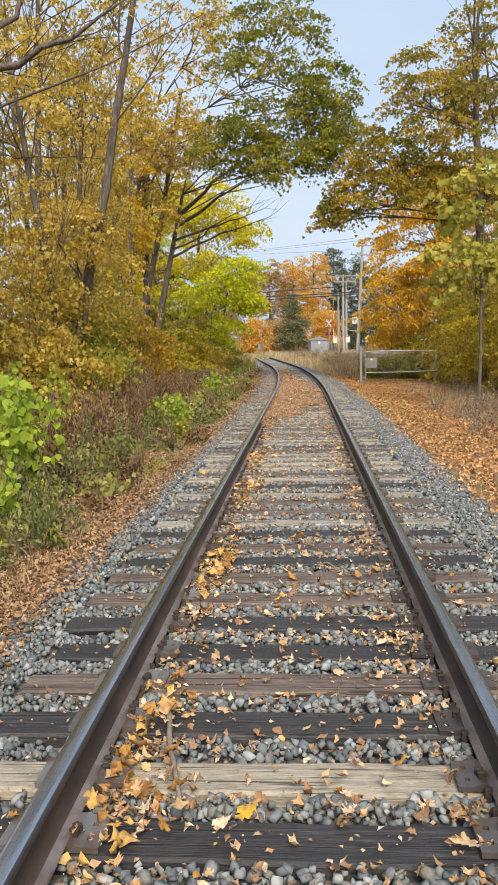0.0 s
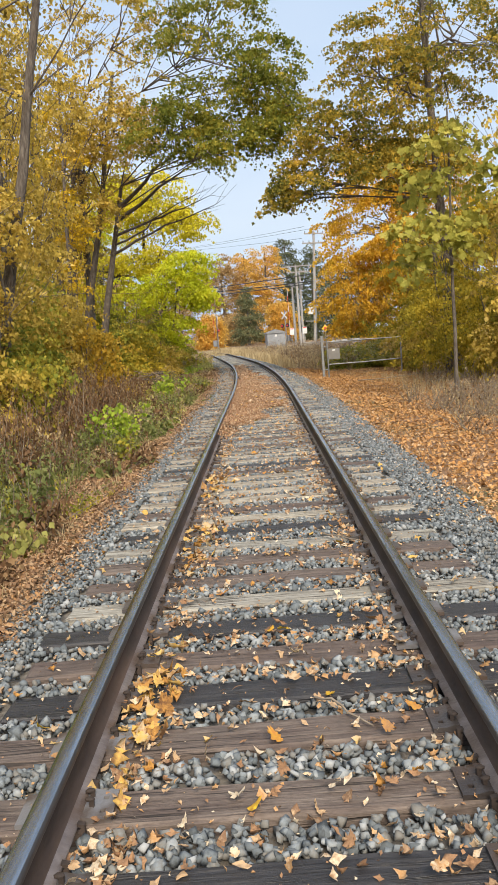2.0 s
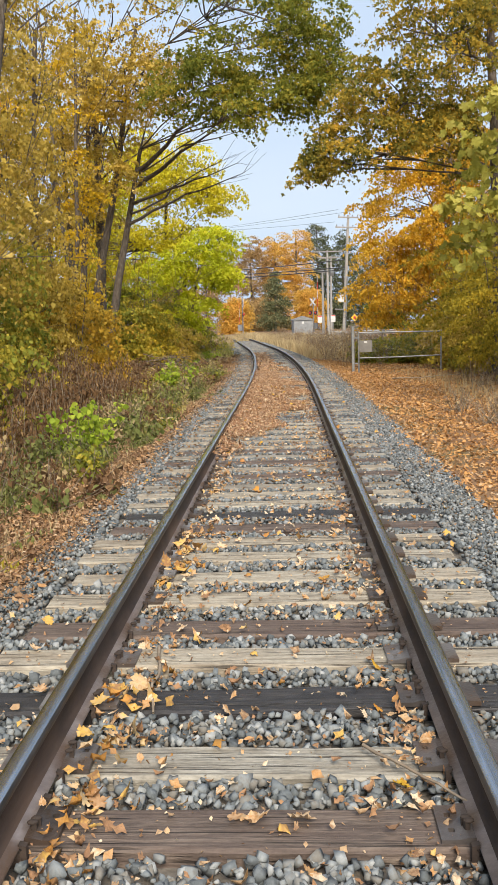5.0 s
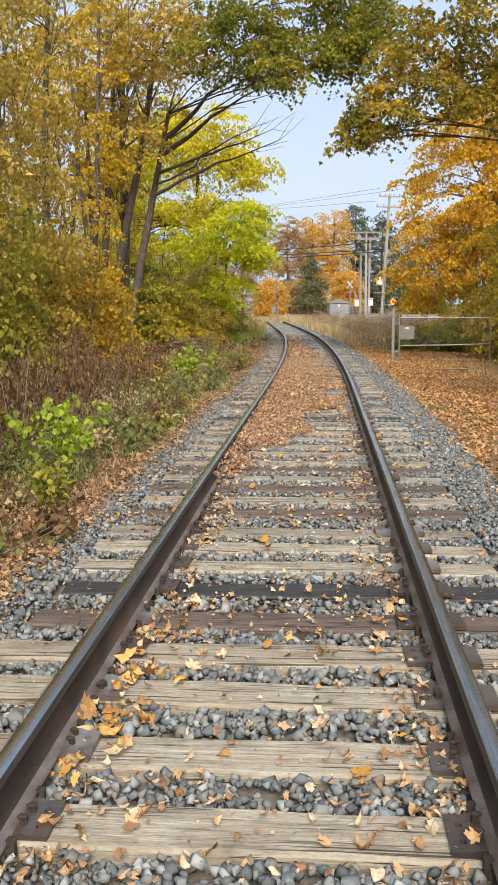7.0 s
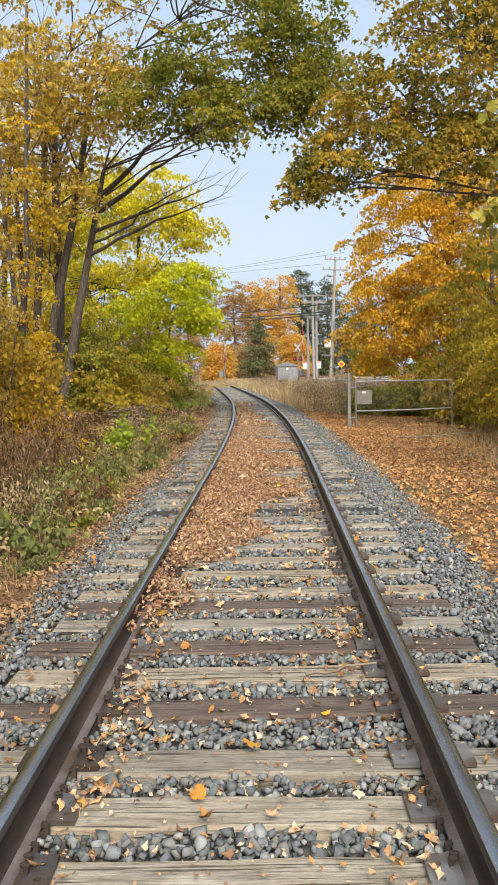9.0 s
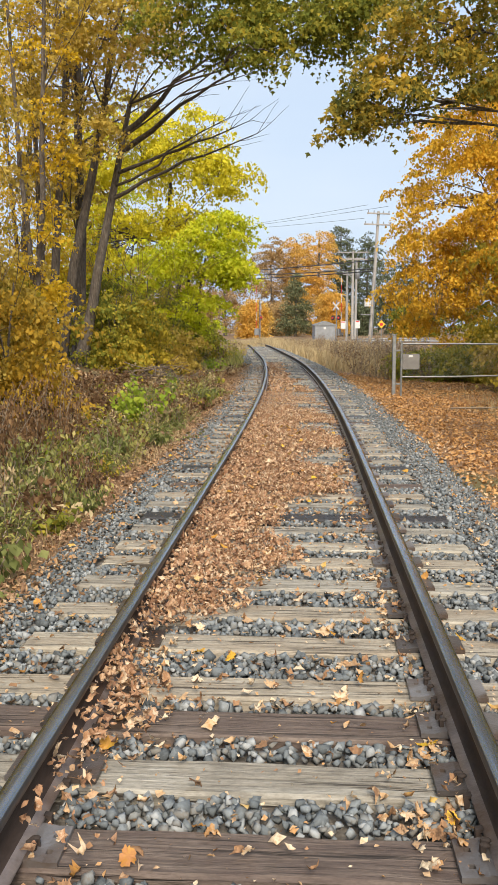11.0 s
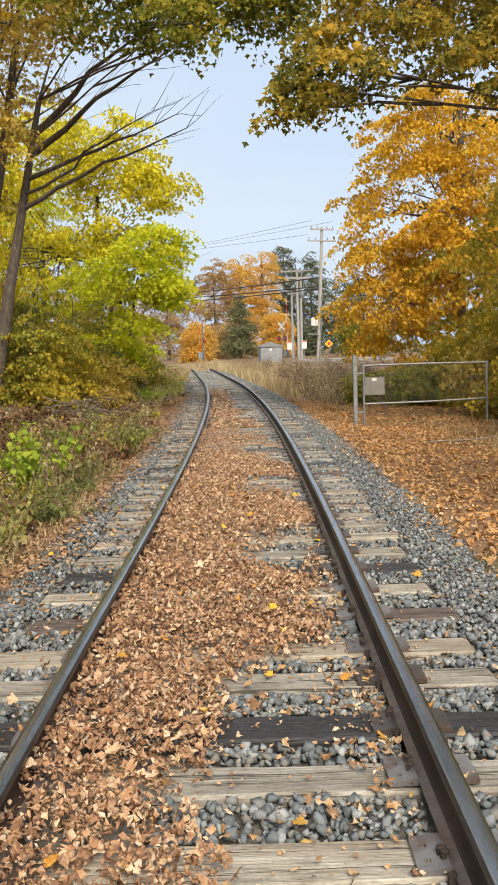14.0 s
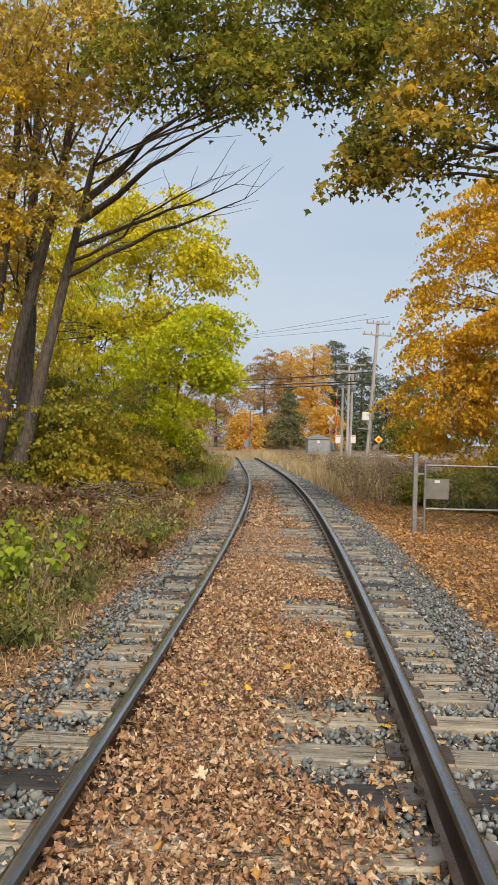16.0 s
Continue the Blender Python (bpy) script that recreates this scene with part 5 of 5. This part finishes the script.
# ---- gate ----
def pipe(name, pts, rad, mat, parent, label="", sides=10):
    return part(name, tubes_mesh(name, mat, [(np.asarray(pts, float), [rad] * len(pts), sides)]), parent, label)


gate = thing("metal_gate", pose(2.5, 36.9, -0.30), "galvanised pipe gate with chain-link mesh and square post", "gate")
part("post", box_mesh("post", M_GALV, 0.10, 0.10, 1.66, 0.012, (0, 0, 0.83)), gate)
part("post_cap", box_mesh("post_cap", M_GALV, 0.115, 0.115, 0.03, 0.01, (0, 0, 1.672)), gate)
pipe("upright", [(0.20, 0.02, 0.02), (0.20, 0.02, 1.50)], 0.03, M_GALV, gate)
pipe("upright", [(3.2, 0.55, 0.05), (3.2, 0.55, 1.46)], 0.03, M_GALV, gate)
pipe("rail", [(0.20, 0.02, 1.43), (1.7, 0.29, 1.425), (3.2, 0.55, 1.40)], 0.024, M_GALV, gate)
pipe("rail", [(0.20, 0.02, 0.54), (1.7, 0.29, 0.53), (3.2, 0.55, 0.55)], 0.024, M_GALV, gate)
for z in (0.35, 1.25):
    part("hinge", box_mesh("hinge", M_GALV, 0.14, 0.04, 0.05, 0.008, (0.11, 0.01, z)), gate)
wires = []
for k in range(-12, 42):
    for d in (1, -1):
        x0, x1 = k * 0.075, k * 0.075 + d * 0.88
        pts = []
        for t in np.linspace(0, 1, 12):
            x, z = x0 + (x1 - x0) * t, 0.55 + 0.88 * t
            if 0 <= x <= 3.0:
                pts.append((0.20 + x, 0.02 + 0.53 * x / 3.0 + 0.004 * d, z))
        if len(pts) > 1:
            wires.append((np.array(pts), [0.0013] * len(pts), 3))
part("chain_link", tubes_mesh("chain_link", M_GALV, wires), gate, "grey chain-link mesh")
panel = part("sign_panel", box_mesh("sign_panel", M_PANEL, 0.46, 0.012, 0.42, 0.004, (0.46, 0.05, 0.95), None), gate, "plain grey panel on the mesh")
part("sticker", box_mesh("sticker", M_WHITE, 0.11, 0.006, 0.06, 0.002, (0.45, 0.038, 1.10)), panel, "small white sticker")


# ---- level crossing far ahead ----
road_bm = bmesh.new()
bmesh.ops.create_cube(road_bm, size=1)
bmesh.ops.scale(road_bm, vec=(160, 7.0, 0.16), verts=road_bm.verts)
bmesh.ops.rotate(road_bm, matrix=Matrix.Rotation(radians(-6), 3, "Z"), verts=road_bm.verts)
bmesh.ops.translate(road_bm, vec=(0, 113, 0.06), verts=road_bm.verts)
road_me = bpy.data.meshes.new("road")
road_bm.to_mesh(road_me)
road_bm.free()
road_me.materials.append(M_ROAD)
tagged(new("road", road_me), "pale grey asphalt road across the line", "road", kind="structure")


def crossing_signal(x, y, turn, label):
    """Mast with crossed boards, a pair of lamps, gate mechanism and a raised barrier arm."""
    g = thing("crossing_signal", pose(x, y, float(ground_z(x, y)), 0, 0, turn), label, "crossing signal", "crossing signals")
    part("base", box_mesh("base", M_GALV, 0.6, 0.6, 0.35, 0.04, (0, 0, 0.17)), g)
    pipe("mast", [(0, 0, 0.3), (0, 0, 4.6)], 0.07, M_GALV, g)
    for d in (1, -1):
        part("crossbuck_board", box_mesh("crossbuck_board", M_WHITE, 1.2, 0.03, 0.17, 0.01, (0, -0.09 - 0.035 * (d > 0), 4.0), Matrix.Rotation(radians(45 * d), 4, "Y")), g, "white crossed board")
    bar = part("lamp_bar", box_mesh("lamp_bar", M_GALV, 1.0, 0.06, 0.06, 0.01, (0, -0.06, 2.75)), g)
    for d in (-0.42, 0.42):
        bm = bmesh.new()
        bmesh.ops.create_cone(bm, cap_ends=True, segments=16, radius1=0.26, radius2=0.26, depth=0.04, matrix=Matrix.Translation((d, -0.10, 2.75)) @ Matrix.Rotation(radians(90), 4, "X"))
        bm.faces.ensure_lookup_table()
        lm = part("lamp", bm, bar, "black disc with a dark red lamp")
        lm.data.materials.append(M_BLACK)
        bm = bmesh.new()
        bmesh.ops.create_cone(bm, cap_ends=True, segments=12, radius1=0.10, radius2=0.12, depth=0.1, matrix=Matrix.Translation((d, -0.16, 2.75)) @ Matrix.Rotation(radians(90), 4, "X"))
        lens = part("lens", bm, bar, "red glass lens")
        lens.data.materials.append(M_RED)
    part("gate_mechanism", box_mesh("gate_mechanism", M_GALV, 0.45, 0.5, 0.75, 0.04, (0.0, 0.35, 1.2)), g)
    part("counterweight", box_mesh("counterweight", M_GALV, 0.5, 0.12, 0.28, 0.03, (0.35, 0.4, 1.0)), g)
    for k in range(6):
        z0 = 1.5 + k * 0.95
        part("barrier_arm", box_mesh("barrier_arm", M_WHITE if k % 2 else M_RED, 0.08 - 0.006 * k, 0.03, 0.95, 0.004, (0.30, 0.42, z0 + 0.475)), g, "red and white raised barrier arm")
    return g


crossing_signal(-4.95, 108, 84, "crossing signal with lamps and raised barrier arm by the road")
crossing_signal(3.35, 108, -42, "crossing signal with white crossed boards and raised barrier")

shed = thing("signal_cabin", pose(1.95, 106, float(ground_z(1.95, 106)), 0, 0, 8), "grey metal signal equipment cabin with a low gabled roof", "cabin")
part("body", box_mesh("body", M_CABIN, 2.2, 1.8, 1.9, 0.03, (0, 0, 0.95)), shed)
gable = bmesh.new()
ends = [[gable.verts.new((x, q, z)) for x, z in ((-1.22, 1.88), (1.22, 1.88), (1.22, 1.96), (0, 2.36), (-1.22, 1.96))] for q in (-1.0, 1.0)]
for k in range(5):
    gable.faces.new([ends[0][k], ends[0][(k + 1) % 5], ends[1][(k + 1) % 5], ends[1][k]])
gable.faces.new(ends[0][::-1])
gable.faces.new(ends[1])
bmesh.ops.recalc_face_normals(gable, faces=gable.faces)
part("roof", gable, shed, "dark grey low gabled roof").data.materials.append(M_GALV)
dr = part("door", box_mesh("door", M_CABIN, 0.85, 0.04, 1.7, 0.01, (0.5, -0.91, 0.93)), shed)
part("handle", box_mesh("handle", M_BLACK, 0.05, 0.06, 0.16, 0.01, (0.2, -0.95, 1.0)), dr)
part("vent", box_mesh("vent", M_CABIN, 0.4, 0.03, 0.3, 0.01, (-0.5, -0.91, 1.5)), shed)
part("notice", box_mesh("notice", M_WHITE, 0.3, 0.02, 0.26, 0.004, (-0.02, -0.905, 1.62)), shed, "small white notice")


def utility_pole(x, y, h, lean, arms, label, turn=0.0):
    p = thing("utility_pole", pose(x, y, float(ground_z(x, y)), 0, lean, 0), label, "utility pole", "utility poles")
    part("pole", tubes_mesh("pole", M_POLE, [(np.array([(0, 0, 0), (0, 0, h * 0.5), (0, 0, h)]), [0.17, 0.145, 0.11], 12)]), p)
    for z, w in arms:
        arm = part("crossarm", box_mesh("crossarm", M_POLE, w, 0.10, 0.12, 0.01, (0, -0.14, z), Matrix.Rotation(radians(turn), 4, "Z")), p)
        for d in (-0.45, -0.2, 0.2, 0.45):
            part("insulator", tubes_mesh("insulator", M_GALV, [(np.array([(d * w, -0.14, z + 0.06), (d * w, -0.14, z + 0.16), (d * w, -0.14, z + 0.24)]), [0.03, 0.05, 0.035], 8)]), arm)
    return p


pole_a = utility_pole(5.25, 112, 10.1, 0, [(9.9, 3.6), (9.2, 2.4)], "weathered pole with transformer and street lamp")
tr = part("transformer", tubes_mesh("transformer", M_GALV, [(np.array([(0.5, -0.1, 7.0), (0.5, -0.1, 7.05), (0.5, -0.1, 8.0), (0.5, -0.1, 8.08)]), [0.2, 0.27, 0.27, 0.12], 12)]), pole_a)
lamp_arm = part("lamp_arm", tubes_mesh("lamp_arm", M_GALV, [(np.array([(0, 0, 7.1), (-0.8, 0, 7.7), (-1.8, 0, 8.0), (-2.6, 0, 8.0)]), [0.04] * 4, 8)]), pole_a)
part("lamp_head", box_mesh("lamp_head", M_GALV, 0.7, 0.28, 0.14, 0.05, (-2.9, 0, 7.97)), lamp_arm)
utility_pole(4.7, 113.5, 8.0, 0, [(7.6, 1.0)], "plain weathered pole beside the taller one")
utility_pole(5.8, 116, 9.6, 0.5, [(9.4, 2.6)], "weathered pole behind the street lamp")
pole_b = utility_pole(5.5, 88, 11.5, 3.0, [(11.3, 1.9), (10.4, 2.3)], "leaning weathered pole with two crossarms and a box")
part("equipment_box", box_mesh("equipment_box", M_WHITE, 0.55, 0.4, 0.68, 0.04, (-0.42, -0.3, 3.9)), pole_b, "pale grey equipment box")
part("box_shelf", box_mesh("box_shelf", M_GALV, 0.9, 0.3, 0.1, 0.02, (-0.5, -0.25, 2.9)), pole_b)
pipe("conduit", [(0.12, -0.17, 0.0), (0.11, -0.16, 6.0)], 0.06, M_GALV, pole_b)
for x, z in ((4.05, 1.95), (5.6, 1.95)):
    sg = thing("road_sign", pose(x, 107.5, float(ground_z(x, 107.5)), 0, 0, 10), "white rectangular sign with a red stripe on a post", "sign", "road signs")
    pipe("post", [(0, 0.03, 0), (0, 0.03, 2.4)], 0.035, M_GALV, sg)
    bd = part("board", box_mesh("board", M_WHITE, 0.52, 0.03, 0.82, 0.01, (0, 0, 1.95)), sg)
    part("stripe", box_mesh("stripe", M_RED, 0.42, 0.012, 0.09, 0.003, (0, -0.02, 2.27)), bd)
sg = thing("warning_sign", pose(7.5, 100, float(ground_z(7.5, 100))), "yellow diamond warning sign with a red octagon", "sign", "road signs")
pipe("post", [(0, 0.03, 0), (0, 0.03, 2.3)], 0.035, M_GALV, sg)
bd = part("board", box_mesh("board", M_YELLOW, 0.56, 0.02, 0.56, 0.01, (0, 0, 1.95), Matrix.Rotation(radians(45), 4, "Y")), sg)
bm = bmesh.new()
bmesh.ops.create_cone(bm, cap_ends=True, segments=8, radius1=0.17, radius2=0.17, depth=0.01, matrix=Matrix.Translation((0, -0.02, 1.95)) @ Matrix.Rotation(radians(90), 4, "X"))
oc = part("octagon", bm, bd, "red octagon symbol")
oc.data.materials.append(M_RED)
rail_g = thing("guard_rail", pose(4.4, 97, float(ground_z(6, 97))), "low grey guard rail along the road verge", "guard rail")
for k in range(6):
    part("post", box_mesh("post", M_GALV, 0.12, 0.12, 0.75, 0.02, (k * 1.5, 0.1 * k, 0.37)), rail_g)
for z in (0.45, 0.62):
    pipe("beam", [(0, -0.08, z), (7.5, 0.42, z)], 0.06, M_GALV, rail_g)


def wire(p0, p1, sag, rad, label, ext=1.0):
    p0, p1 = np.asarray(p0, float), np.asarray(p1, float)
    p1 = p0 + (p1 - p0) * ext
    t = np.linspace(0, 1, 16)[:, None]
    pts = p0 + (p1 - p0) * t
    pts[:, 2] -= (4 * sag * t * (1 - t))[:, 0]
    return tagged(new("overhead_wire", tubes_mesh("overhead_wire", M_WIRE, [(pts, [rad] * 16, 5)])), label, "overhead wire", "overhead wires")


for x, z, dz in ((5.2, 11.75, 0.5), (6.9, 11.6, 0.3), (4.9, 10.65, 0.0)):
    wire((x, 87.9, z), (-10.1, 150, 17.0 + dz), 0.2, 0.014, "thin grey overhead power wire", 1.8)
for z0, z1 in ((7.2, 8.7), (6.5, 8.1), (6.3, 7.7)):
    wire((5.75, 87.9, z0), (-4.9, 118, z1), 0.25, 0.05, "thick black overhead cable", 2.6)


# ---- loose stones on top of the ballast, each its own piece ----
stone_meshes = [mesh_from("stone", sv * 0.046, sf, M_LOOSE) for sv, sf in STONES]
r_st = random.Random(77)
placed = 0
while placed < 290:
    u, y = r_st.uniform(-0.64, 0.64), r_st.uniform(2.0, 17.0)
    if on_tie(np.array([u]), np.array([y]))[0]:
        continue
    part("stone", stone_meshes[placed % len(stone_meshes)], bed, at=pose(u, y, -0.006, r_st.uniform(-40, 40), r_st.uniform(-40, 40), r_st.uniform(0, 360)))
    placed += 1
